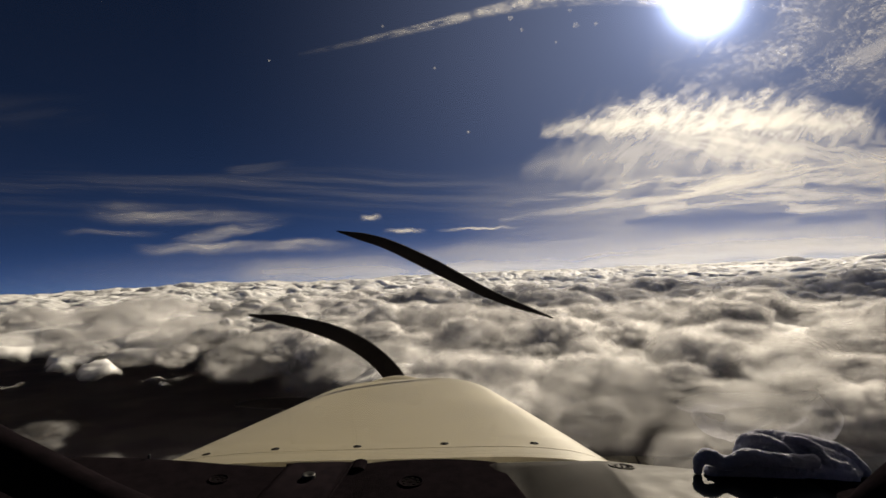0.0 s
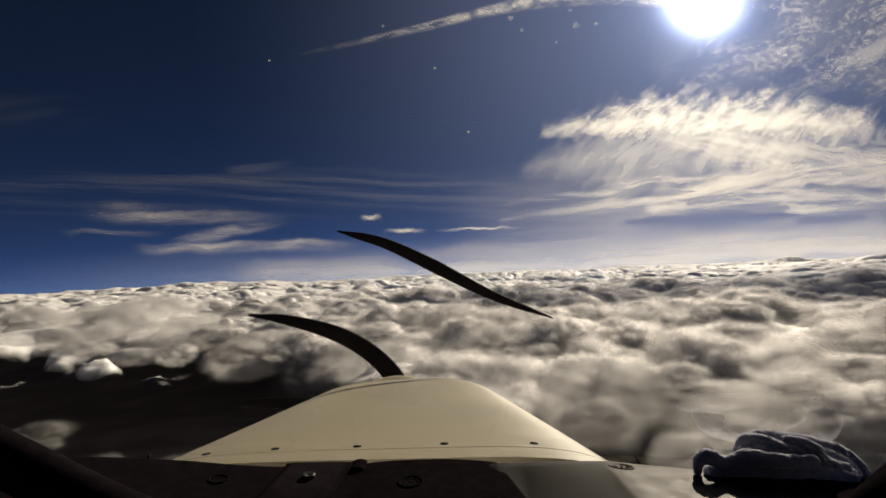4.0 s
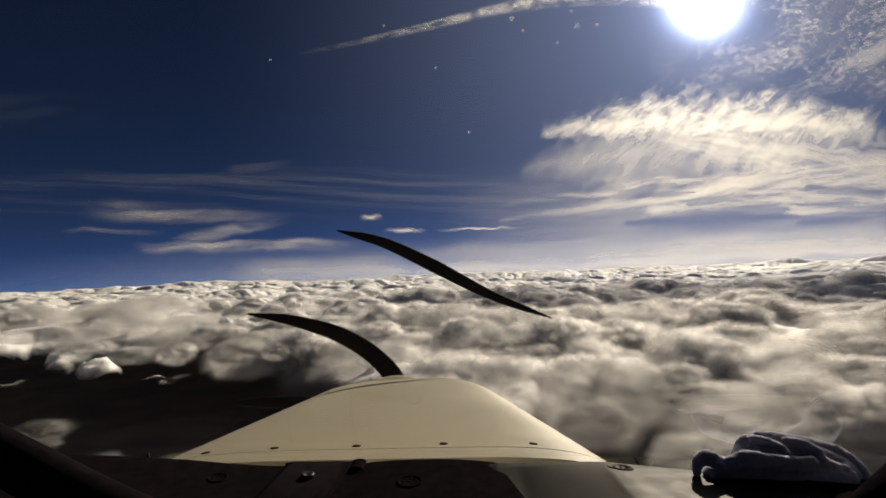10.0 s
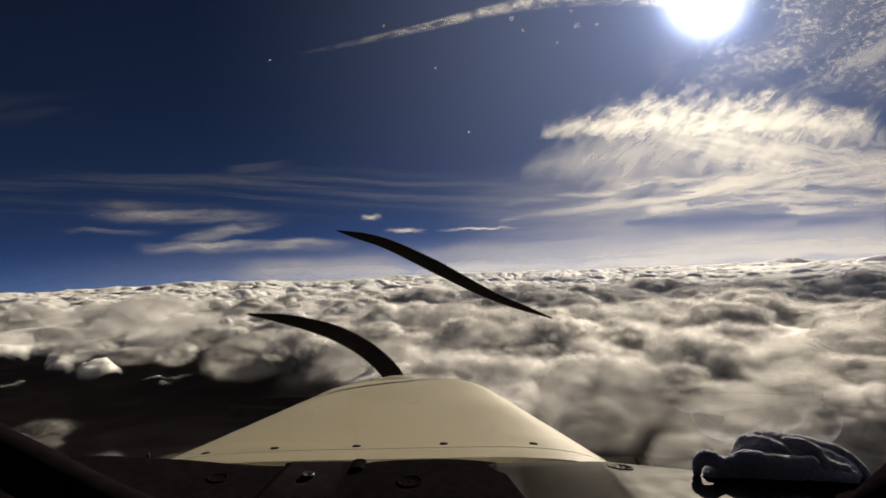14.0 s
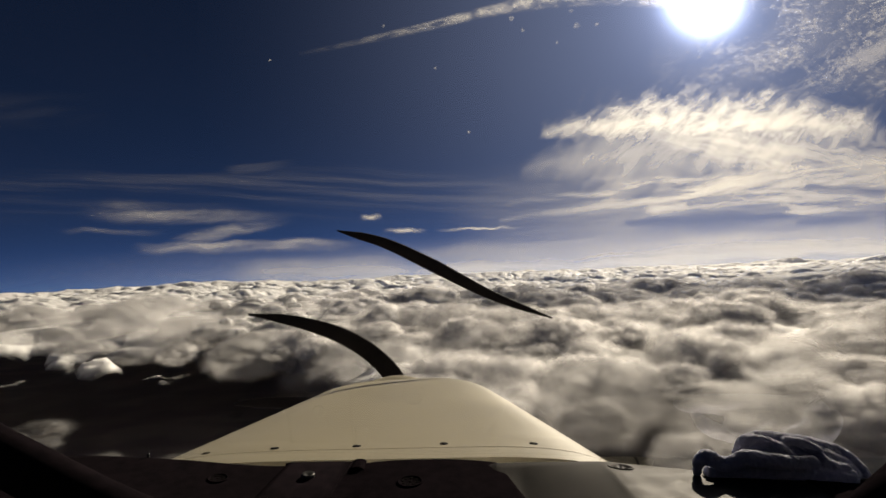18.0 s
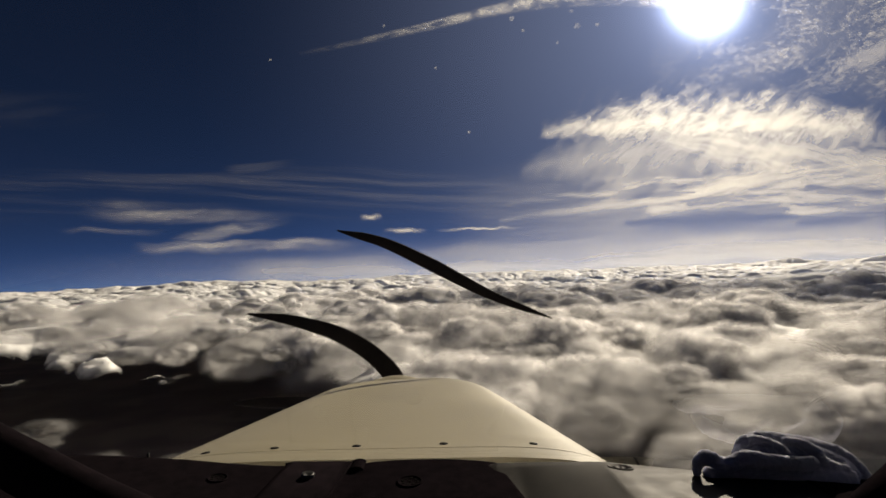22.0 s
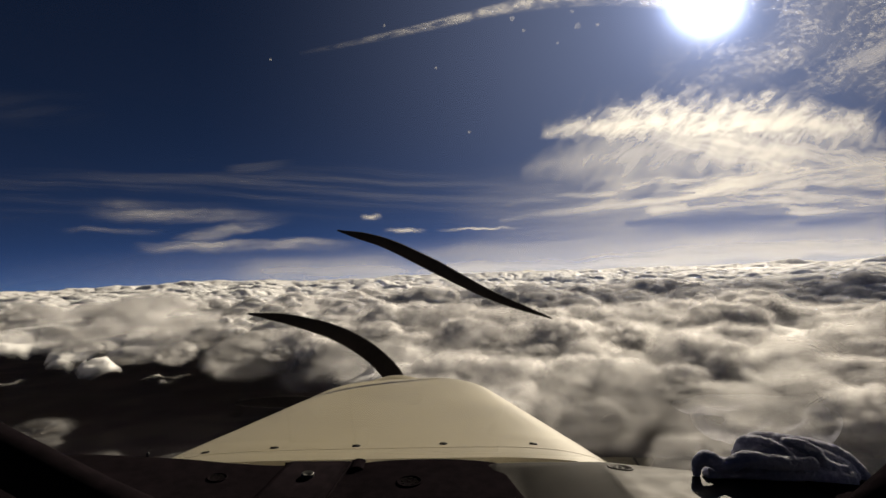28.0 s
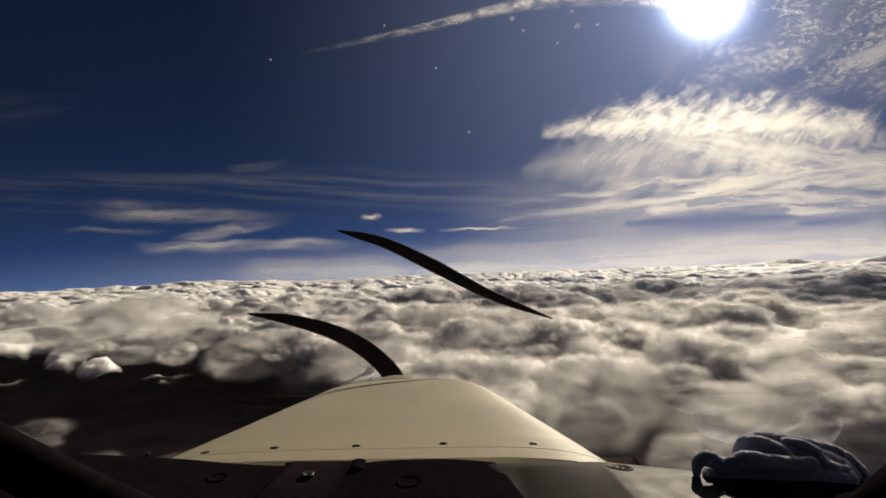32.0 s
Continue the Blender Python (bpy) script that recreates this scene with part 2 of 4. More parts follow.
def joined_grids(name, grids, material, shell=None):
    """Closed rings of points, one block after another, as one mesh."""
    pts, faces, base = [], [], 0
    for g in grids:
        r, c = g.shape[:2]
        idx = np.arange(r * c).reshape(r, c) + base
        idx = np.concatenate([idx, idx[:, :1]], axis=1)
        faces.append(np.stack([idx[:-1, :-1], idx[:-1, 1:], idx[1:, 1:], idx[1:, :-1]], -1).reshape(-1, 4))
        pts.append(g.reshape(-1, 3))
        base += r * c
    pts, f = np.concatenate(pts), np.concatenate(faces)
    me = bpy.data.meshes.new(name)
    me.vertices.add(len(pts))
    me.vertices.foreach_set("co", pts.reshape(-1).astype(np.float32))
    me.loops.add(f.size)
    me.loops.foreach_set("vertex_index", f.reshape(-1).astype(np.int32))
    me.polygons.add(len(f))
    me.polygons.foreach_set("loop_start", np.arange(0, f.size, 4, dtype=np.int32))
    me.polygons.foreach_set("use_smooth", np.ones(len(f), dtype=bool))
    me.update(calc_edges=True)
    me.materials.append(material)
    if shell is not None:
        v = np.concatenate([np.full(g.shape[0] * g.shape[1], s) for g, s in zip(grids, shell)])
        me.attributes.new("shell", 'FLOAT', 'POINT').data.foreach_set("value", v.astype(np.float32))
    return me


HEADS = [joined_grids("cumulus_cloud", [b.points(80, 150, .86)], CLOUD) for b in BILLOWS]
SHELLS = [0, .14, .28, .42, .56, .70, .85, 1.0]
FRINGES = [joined_grids("mist_fringe", [b.points(36, 80, .90 + .38 * s) for s in SHELLS], VAPOUR, SHELLS) for b in BILLOWS]


def refilled(meshes, material):
    out = [me.copy() for me in meshes]
    for me in out:
        me.materials[0] = material
    return out


PUFFS, SCRAPS = refilled(FRINGES, PUFF), refilled(FRINGES[:8], SCRAP)
FAR_HEADS = [b.points(34, 60, .90)[9:] for b in BILLOWS]
FAR_FRINGES = [[b.points(20, 34, .95 + .27 * k)[6:] for k in (0, .3, .6, 1.0)] for b in BILLOWS]


def scatter(rng, step, near, far):
    """Jittered places on the deck within the sector ahead."""
    gx, gy = np.meshgrid(np.arange(-far, far + 1, step), np.arange(150, far, step))
    x = (gx + rng.uniform(-.48, .48, gx.shape) * step).reshape(-1)
    y = (gy + rng.uniform(-.48, .48, gy.shape) * step).reshape(-1)
    r, az = np.hypot(x, y), np.degrees(np.arctan2(x, y))
    keep = (np.abs(az) < 49) & (r > near) & (r < far)
    return x[keep], y[keep], r[keep]


def cumulus_field():
    """Broad cumulus masses with smaller heads growing on them: near ones singly, far ones as one sheet of tops."""
    rng = np.random.default_rng(8)
    x, y, r = scatter(rng, 200, 390, 2600)
    n = len(x)
    big = [x, y, r, np.minimum(80 + 75 * rng.random(n) ** 1.5, 20 + .16 * r), rng.uniform(.42, .62, n), rng.uniform(1.0, 1.6, n)]
    z = deck_level(x, y) - 14
    x2, y2, r2 = scatter(rng, 98, 340, 2600)
    n2 = len(x2)
    s2 = np.minimum(24 + 46 * rng.random(n2) ** 1.7, 12 + .085 * r2)
    # the smaller heads sit on the masses below them
    ground = deck_level(x2, y2) - 20
    for bx, by, bz, bs, bt in zip(x, y, z, big[3], big[4]):
        d2 = ((x2 - bx) ** 2 + (y2 - by) ** 2) / (1.1 * bs) ** 2
        ground = np.maximum(ground, bz + bs * bt * np.sqrt(np.clip(1 - d2, 0, 1)) - .35 * s2)
    small = [x2, y2, r2, s2, rng.uniform(.5, .78, n2), rng.uniform(1.0, 1.55, n2)]
    x, y, r, size, tall, wide = (np.concatenate(p) for p in zip(big, small))
    z = np.concatenate([z, ground])
    n = len(x)
    turn, kind = rng.random(n) * 360, rng.integers(0, len(BILLOWS), n)
    gap = gap_at(x, y, z + 20)
    for side in (-.8, .8):
        gap = np.maximum(gap, gap_at(x + side * size, y, z + 20))
    grids, mists = [], {True: ([], []), False: ([], [])}
    for i in np.argsort(r):
        if gap[i] > .4 + .3 * rng.random() or (r[i] < 780 and x[i] < -.24 * y[i]):
            continue
        s = size[i]
        m = pose(x[i], y[i], z[i], 0, 0, turn[i]) @ Matrix.Diagonal((s * wide[i], s, s * tall[i], 1))
        # small heads, gap rims and all heads to port are loose mist, dimmed in colour
        loose = s < 38 or gap[i] > .04 or x[i] < -.3 * y[i]
        if r[i] < 1350:
            ob = new("cumulus_cloud", PUFFS[kind[i]] if loose else HEADS[kind[i]])
            ob.matrix_world = m
            look_of = "broad billowing" if s > 75 else "rounded" if s > 42 else "small puffy"
            tagged(ob, look_of + (" cumulus cloud of loose soft mist, dimmed in its colour" if loose else " white cumulus cloud with a soft misty fringe"),
                   "cloud", "cumulus clouds of the deck")
            if not loose:
                fringe = new("mist_fringe", FRINGES[kind[i]])
                fringe.parent = ob
        else:
            a = np.array(m)
            if gap[i] < .04 and x[i] > -.45 * y[i]:
                grids.append(FAR_HEADS[kind[i]] @ a[:3, :3].T + a[:3, 3])
            for level, p in zip((0, .3, .6, 1.0), FAR_FRINGES[kind[i]]):
                mists[bool(loose)][0].append(p @ a[:3, :3].T + a[:3, 3])
                mists[bool(loose)][1].append(level)
    for loose, (mist, levels) in mists.items():
        tagged(new("cloud_mist", joined_grids("cloud_mist", mist, PUFF if loose else VAPOUR, levels)),
               "thin mist, dimmed in its colour, round the far cumulus tops" if loose else "soft white mist round the far cumulus tops", "clouds", kind="stuff")
    tagged(new("cloud_sea", joined_grids("cloud_sea", grids, CLOUD)),
           "far field of bright cumulus tops", "clouds", kind="stuff")


def wisps():
    """Loose scraps of mist drifting in the gaps of the deck."""
    rng = np.random.default_rng(31)
    made = 0
    while made < 6:
        r, az = rng.uniform(330, 800), radians(rng.uniform(-44, 30))
        x, y = np.array([r * math.sin(az)]), np.array([r * math.cos(az)])
        z = deck_level(x, y) - 30
        if gap_at(x, y, z)[0] < .5:
            continue
        made += 1
        s = rng.uniform(12, 22)
        ob = new("mist_wisp", SCRAPS[made % len(SCRAPS)])
        ob.matrix_world = pose(x[0], y[0], z[0] + rng.uniform(-30, 10), 0, 0, rng.uniform(0, 360)) @ Matrix.Diagonal((s * 2.2, s * 1.4, s * .6, 1))
        tagged(ob, "thin scrap of grey-white mist adrift in a gap of the deck", "cloud", "loose scraps of mist")


# ---- the setting: ground and cloud sea ----
def ground_sheet():
    bm = bmesh.new()
    bmesh.ops.create_grid(bm, x_segments=40, y_segments=40, size=9000)
    ob = new("ground", mesh_of("ground", bm, GROUND))
    ob.location.z = 330
    return ob


tagged(ground_sheet(), "dark brown and green farmland far below the clouds", "ground", kind="structure")
tagged(deck("cloud_sea", -50, 50, 1150, 2240, 4950, 210, DECK),
       "small bright cumulus tops of the cloud sea reaching the horizon", "clouds", kind="stuff")
tagged(deck("cloud_deck", -58, 58, 420, 60, 2260, 330, DECK),
       "low grey-white cloud layer between the cumulus tops, with dark gaps", "clouds", kind="stuff")
tagged(deck("cloud_deck", 58, 302, 160, 60, 4950, 100, DECK),
       "cloud layer reaching away behind the aircraft", "clouds", kind="stuff")
cumulus_field()
wisps()


# ---- the high sky: sun, contrail and ice clouds ----
def slope(x, y):
    """Slopes across and up from the eye's axis, for the layout on a sheet of 1568 by 882."""
    return (x - 784) / 934.3, (441 - y) / 934.3


def sky_sheet(name, x0, y0, x1, y1, material, label, r=4600, nx=36, ny=14):
    """A thin curved layer far up, with a map in hundredths of the layout."""
    xs, ys = np.linspace(x0, x1, nx), np.linspace(y0, y1, ny)
    gx, gy = np.meshgrid(xs, ys)
    p = np.stack([(gx - 784) / 934.3, np.ones_like(gx), (441 - gy) / 934.3], -1)
    p = p / np.linalg.norm(p, axis=2)[..., None] * r
    me = grid_mesh(name, p, material)
    uv = me.uv_layers.new(name="map")
    flat = np.stack([gx, gy], -1).reshape(-1, 2) / 100
    idx = np.empty(len(me.loops), dtype=np.int32)
    me.loops.foreach_get("vertex_index", idx)
    uv.data.foreach_set("uv", flat[idx].reshape(-1).astype(np.float32))
    ob = new(name, me)
    ob.matrix_world = RIG
    return tagged(ob, label, "cloud", kind="stuff")


class Ice(Nodes):
    """Ice cloud: sunlight comes through it; the pattern says how thick it is."""
    @property
    def uv(self):
        return self.add("UVMap", uv_map="map").outputs[0]

    def bent(self, amount, scale, detail=4):
        """The map, pushed about by noise."""
        n = self.add("TexNoise")
        self.put(n.inputs["Vector"], self.uv)
        n.inputs["Scale"].default_value, n.inputs["Detail"].default_value = scale, detail
        off = self.add("VectorMath", operation='SUBTRACT', i0=n.outputs["Color"])
        off.inputs[1].default_value = (.5, .5, .5)
        sc = self.add("VectorMath", operation='SCALE', i0=off.outputs[0])
        sc.inputs["Scale"].default_value = amount
        return self.add("VectorMath", operation='ADD', i0=self.uv, i1=sc.outputs[0]).outputs[0]

    def box(self, vec, left, right, top, bottom, fl, fr, ft, fb, rise=0.0, bow=0.0, lean=0.0):
        """A soft-edged field; rise and bow tilt and curve it, lean slants its ends."""
        sp = self.add("SeparateXYZ", i0=vec)
        u, v = sp.outputs[0], sp.outputs[1]
        mid = (left + right) / 2
        du = self.math('SUBTRACT', u, mid)
        v2 = self.math('ADD', v, self.math('ADD', self.math('MULTIPLY', du, rise),
                                           self.math('MULTIPLY', self.math('MULTIPLY', du, du), bow)))
        u2 = self.math('ADD', u, self.math('MULTIPLY', self.math('SUBTRACT', v2, (top + bottom) / 2), lean))
        a = self.ramp(u2, left, left + fl)
        a = self.math('MULTIPLY', a, self.ramp(u2, right - fr, right, 1, 0))
        a = self.math('MULTIPLY', a, self.ramp(v2, top, top + ft))
        return self.math('MULTIPLY', a, self.ramp(v2, bottom - fb, bottom, 1, 0))

    def fibres(self, vec, angle, along, across, lo, hi, detail=5, rough=.6, seed=0.0):
        """Streaks at an angle (degrees, rising to the right), with wavelengths along and across them."""
        m = self.mapped(vec, loc=(seed, seed * .7, seed), rot=(0, 0, radians(angle)))
        m = self.mapped(m, scale=(1 / along, 1 / across, 1))
        return self.ramp(self.noise(m, 1.0, detail, rough), lo, hi)

    def band(self, vec, ax, ay, bx, by, h0, h1):
        """1 along a stroke from a to b, falling to 0 at its half-width and below 0 outside."""
        sp = self.add("SeparateXYZ", i0=vec)
        dx, dy = bx - ax, by - ay
        rx, ry = self.math('SUBTRACT', sp.outputs[0], ax), self.math('SUBTRACT', sp.outputs[1], ay)
        along = self.math('ADD', self.math('MULTIPLY', rx, dx), self.math('MULTIPLY', ry, dy))
        t = self.math('DIVIDE', along, dx * dx + dy * dy, clamp=True)
        ex = self.math('SUBTRACT', rx, self.math('MULTIPLY', t, dx))
        ey = self.math('SUBTRACT', ry, self.math('MULTIPLY', t, dy))
        dist = self.math('SQRT', self.math('ADD', self.math('MULTIPLY', ex, ex), self.math('MULTIPLY', ey, ey)))
        wide = self.math('ADD', h0, self.math('MULTIPLY', t, h1 - h0))
        return self.math('SUBTRACT', 1.0, self.math('DIVIDE', dist, wide))

    def strokes(self, vec, *rows):
        return self.math('MAXIMUM', self.most(*[self.band(vec, *r) for r in rows]), -.6)

    def ragged(self, field, grain, amount, lo, hi, top):
        """A field broken up by grain, as a thickness."""
        return self.ramp(self.math('ADD', field, self.math('MULTIPLY', self.math('SUBTRACT', grain, .5), amount)), lo, hi, 0, top)

    def times(self, *v):
        a = v[0]
        for b in v[1:]:
            a = self.math('MULTIPLY', a, b)
        return a

    def most(self, *v):
        a = v[0]
        for b in v[1:]:
            a = self.math('MAXIMUM', a, b)
        return a

    def ice(self, alpha, through=.8, tint=(.80, .78, .71, 1)):
        tl = self.add("BsdfTranslucent", Color=tint)
        df = self.add("BsdfDiffuse", Color=(1, .97, .9, 1))
        body = self.add("MixShader", i0=through, i1=df.outputs[0], i2=tl.outputs[0])
        gap = self.add("BsdfTransparent")
        a = self.math('MINIMUM', alpha, 1.0)
        return self.done(self.add("MixShader", i0=a, i1=gap.outputs[0], i2=body.outputs[0]).outputs[0])


def feather_bank():
    g = Ice("feathered_cirrus")
    w = g.bent(.42, 1.5, 5)
    puff = g.fibres(g.bent(.22, 2.4, 4), 32, .40, .20, .22, .78, 9, .70, 5.0)
    hook = g.fibres(g.bent(.5, 1.0, 3), 52, .9, .17, .25, .75, 5, .58, 3.0)
    curl = g.fibres(g.bent(.55, 1.0, 3), 48, .8, .26, .22, .78, 7, .64, 8.0)
    long = g.fibres(w, -12, 1.6, .19, .22, .78, 8, .66, 21.0)
    crest = g.strokes(w, (9.7, 2.30, 11.5, 2.14, .16, .54), (11.5, 2.14, 13.5, 2.17, .56, .66), (13.5, 2.17, 15.2, 2.24, .62, .42))
    c = g.ragged(crest, puff, .95, -.05, 1.25, .90)
    c = g.times(c, g.ramp(g.add("SeparateXYZ", i0=w).outputs[0], 9.4, 11.2, .35, 1))
    veil = g.strokes(w, (9.35, 3.0, 11.0, 2.70, .22, .9), (11.0, 2.70, 13.8, 2.66, 1.0, .95))
    v = g.ragged(veil, curl, .8, -.1, 1.4, .44)
    arm = g.strokes(w, (11.7, 2.32, 13.8, 2.70, .40, .48), (13.8, 2.70, 16.8, 3.04, .48, .58))
    a = g.ragged(arm, long, 1.0, -.1, 1.4, .68)
    comb = g.strokes(w, (13.4, 2.32, 15.3, 2.30, .6, .45))
    k = g.ragged(comb, hook, 1.1, .0, 1.3, .60)
    v = g.times(v, g.ramp(g.add("SeparateXYZ", i0=w).outputs[0], 9.0, 11.2, .2, 1))
    return g.ice(g.times(g.most(c, g.math('ADD', v, g.math('MULTIPLY', a, .55)), a, k), g.ramp(g.add("SeparateXYZ", i0=w).outputs[0], 13.2, 15.6, 1, .55)))


def streak_field():
    g = Ice("streaked_cirrostratus")
    w = g.bent(.2, 1.0, 5)
    up = g.fibres(w, 9, 1.8, .19, .22, .78, 8, .66, 1.0)
    flat = g.fibres(w, 2, 1.5, .15, .22, .78, 8, .66, 9.0)
    wide = g.strokes(w, (8.9, 3.86, 11.0, 3.60, .10, .42), (11.0, 3.58, 13.6, 3.22, .46, .56), (13.6, 3.22, 17.0, 3.10, .56, .66))
    a = g.ragged(wide, up, 1.3, -.05, 1.5, .66)
    mid = g.strokes(w, (9.0, 3.60, 10.8, 3.42, .10, .38), (11.6, 3.70, 14.0, 3.48, .30, .38), (14.0, 3.48, 17.0, 3.60, .38, .48), (14.0, 3.70, 17.0, 3.82, .30, .50))
    m = g.ragged(mid, flat, 1.3, -.1, 1.4, .58)
    haze = g.times(g.box(w, 7.6, 17.8, 2.7, 5.0, 3.4, .4, .9, .8, rise=.03), g.math('ADD', .10, g.math('MULTIPLY', flat, .16)))
    rift = g.strokes(w, (11.2, 3.48, 11.7, 3.44, .03, .16), (11.7, 3.44, 12.3, 3.38, .16, .03), (12.2, 3.61, 12.7, 3.57, .10, .05),
                     (11.1, 3.96, 12.6, 3.90, .06, .34), (12.6, 3.90, 14.1, 3.82, .34, .06), (14.2, 3.94, 15.3, 3.84, .14, .16), (14.3, 3.30, 15.6, 3.40, .10, .12))
    r = g.ragged(rift, flat, 1.0, -.1, 1.2, .62)
    fade = g.ramp(g.add("SeparateXYZ", i0=w).outputs[0], 8.7, 12.2, .22, 1)
    return g.ice(g.times(g.math('SUBTRACT', 1.0, r), g.math('MAXIMUM', g.times(g.most(a, m), fade, g.ramp(g.add("SeparateXYZ", i0=w).outputs[0], 13.2, 15.6, 1, .6)), haze)))


def horizon_veil():
    g = Ice("horizon_veil")
    w = g.bent(.25, .9, 3)
    b = g.box(w, 5.6, 18, 4.0, 5.8, 3.2, .2, .55, .1, rise=.045)
    left = g.box(w, 3.4, 8.2, 4.42, 5.6, 1.6, 1.5, .35, .2, rise=.04)
    s = g.fibres(w, 3, 4.0, .22, .30, .70, 4, .5, 4.0)
    tone = g.math('ADD', .26, g.math('MULTIPLY', s, .22))
    # smooth low band: horizon haze put into the sheet's thickness
    low = g.box(g.uv, -3, 18, 4.05, 6.5, 11, .1, .9, .1, rise=.045)
    return g.ice(g.times(g.most(b, g.math('MULTIPLY', left, .8), g.math('MULTIPLY', low, .42)), tone), tint=(.86, .83, .70, 1))


def flock():
    g = Ice("altocumulus_flock")
    w = g.bent(.5, .9, 3)
    b = g.box(w, 11.4, 17.6, -1.5, 2.0, 1.2, .3, .2, .9, rise=-.03)
    big = g.fibres(w, 22, 1.1, .6, .28, .72, 5, .62, 2.0)
    bits = g.fibres(g.bent(.12, 4, 4), 20, .15, .08, .25, .75, 6, .7, 6.0)
    haze = g.fibres(w, 28, 2.4, .7, .30, .70, 5, .6, 8.0)
    bank = g.box(w, 13.4, 17.6, .0, 1.65, 2.2, .2, .8, .6, rise=.24)
    bank_s = g.fibres(g.bent(.25, 2, 3), 30, 1.0, .24, .25, .75, 7, .64, 13.0)
    k = g.ramp(g.math('ADD', big, g.math('MULTIPLY', g.math('SUBTRACT', bits, .5), 1.1)), .40, 1.55, 0, .32)
    a = g.math('ADD', g.times(b, k), g.times(b, haze, .08))
    n = g.ramp(g.math('ADD', bank, g.math('MULTIPLY', g.math('SUBTRACT', bank_s, .5), .9)), .45, 1.5, 0, .26)
    return g.ice(g.most(a, n))


def left_streaks():
    g = Ice("low_left_streaks")
    w = g.bent(.22, 1.6, 4)
    m1 = g.box(w, 1.3, 5.3, 3.66, 4.0, 1.4, 2.0, .12, .18, rise=-.02)
    m2 = g.box(w, 2.9, 5.3, 3.93, 4.22, .7, 1.5, .12, .12, rise=.2)
    m3 = g.box(w, 2.3, 6.6, 4.22, 4.50, .7, 1.8, .08, .18, rise=.01)
    m4 = g.box(w, 1.0, 3.0, 4.02, 4.16, .6, 1.0, .05, .08)
    m5 = g.box(w, 1.6, 3.2, 3.5, 3.85, .6, .8, .15, .2, rise=-.05)
    s = g.fibres(g.bent(.3, 1.6, 5), 2, 1.2, .13, .28, .66, 7, .66, 2.0)
    tone = g.math('ADD', .15, g.math('MULTIPLY', s, .85))
    a = g.most(g.times(m1, .24), g.times(m2, .30), g.times(m3, .32), g.times(m4, .13), g.times(m5, .11))
    return g.ice(g.times(a, tone))


def small_fleck(name, x, y, half, tall):
    g = Ice(name)
    w = g.bent(.10, 5, 4)
    m = g.box(w, x - half, x + half, y - tall, y + tall, half, half, tall, tall, rise=.03)
    return g.ice(g.times(m, .45))


def pale_veils():
    g = Ice("pale_veils")
    w = g.bent(.18, .5, 3)
    b = g.box(w, -1, 9.6, 2.75, 3.9, .2, 1.5, .35, .5, bow=-.012, rise=-.02)
    s = g.fibres(w, -3, 5.0, .17, .42, .68, 4, .55, 4.0)
    c = g.box(w, -1, 2.2, 1.55, 2.4, .2, 1.6, .3, .5)
    s2 = g.fibres(w, 4, 2.5, .3, .36, .7, 4, .55, 12.0)
    d = g.box(w, 3.9, 5.3, 2.85, 3.08, .4, .7, .05, .1, rise=.12)
    return g.ice(g.most(g.times(b, s, .04), g.times(c, s2, .02), g.times(d, .03)))


def contrail_ice():
    g = Ice("contrail_ice")
    w = g.bent(.10, 3.5, 5)
    sp = g.add("SeparateXYZ", i0=w)
    u, v = sp.outputs[0], sp.outputs[1]
    across = g.times(g.ramp(v, .18, .42), g.ramp(v, .55, .95, 1, 0))
    lumps = g.fibres(g.uv, 0, .35, .5, .34, .6, 5, .6, 3.0)
    comb = g.fibres(g.uv, -70, .5, .1, .3, .65, 3, .5, 3.0)
    ends = g.times(g.ramp(u, .1, 4.2, .04, 1), g.ramp(u, 6.6, 7.0, 1, 0))
    breaks = g.math('SUBTRACT', 1.0, g.times(g.ramp(u, 3.0, 3.15), g.ramp(u, 3.15, 3.3, 1, 0), .8))
    return g.ice(g.times(across, g.math('ADD', .1, g.math('MULTIPLY', lumps, .9)), g.math('ADD', .55, g.math('MULTIPLY', comb, .4)), ends, breaks, .46))


def contrail_sheet():
    """A ribbon along the old trail of an airliner, slowly spreading."""
    mid = curve_points([(530, 96), (640, 72), (760, 45), (870, 17), (970, 1), (1090, -4), (1200, 6)], 60)
    half = np.interp(np.linspace(0, 1, 60), (0, .3, .6, 1), (7, 12, 19, 20))
    t = np.gradient(mid, axis=0)
    t /= np.linalg.norm(t, axis=1)[:, None]
    nor = np.stack([-t[:, 1], t[:, 0]], -1)
    lanes = np.linspace(-1, 1, 7)
    q = mid[None] + nor[None] * half[None, :, None] * lanes[:, None, None]
    p = np.stack([(q[..., 0] - 784) / 934.3, np.ones(q.shape[:2]), (441 - q[..., 1]) / 934.3], -1)
    p = p / np.linalg.norm(p, axis=2)[..., None] * 4550
    me = grid_mesh("contrail", p, contrail_ice())
    run = np.linspace(0, 7, 60)
    flat = np.stack([np.tile(run, (7, 1)), np.tile(((lanes + 1) / 2)[:, None], (1, 60))], -1).reshape(-1, 2)
    uv = me.uv_layers.new(name="map")
    idx = np.empty(len(me.loops), dtype=np.int32)
    me.loops.foreach_get("vertex_index", idx)
    uv.data.foreach_set("uv", flat[idx].reshape(-1).astype(np.float32))
    ob = new("contrail", me)
    ob.matrix_world = RIG
    return tagged(ob, "broken white contrail curving up towards the sun", "contrail")


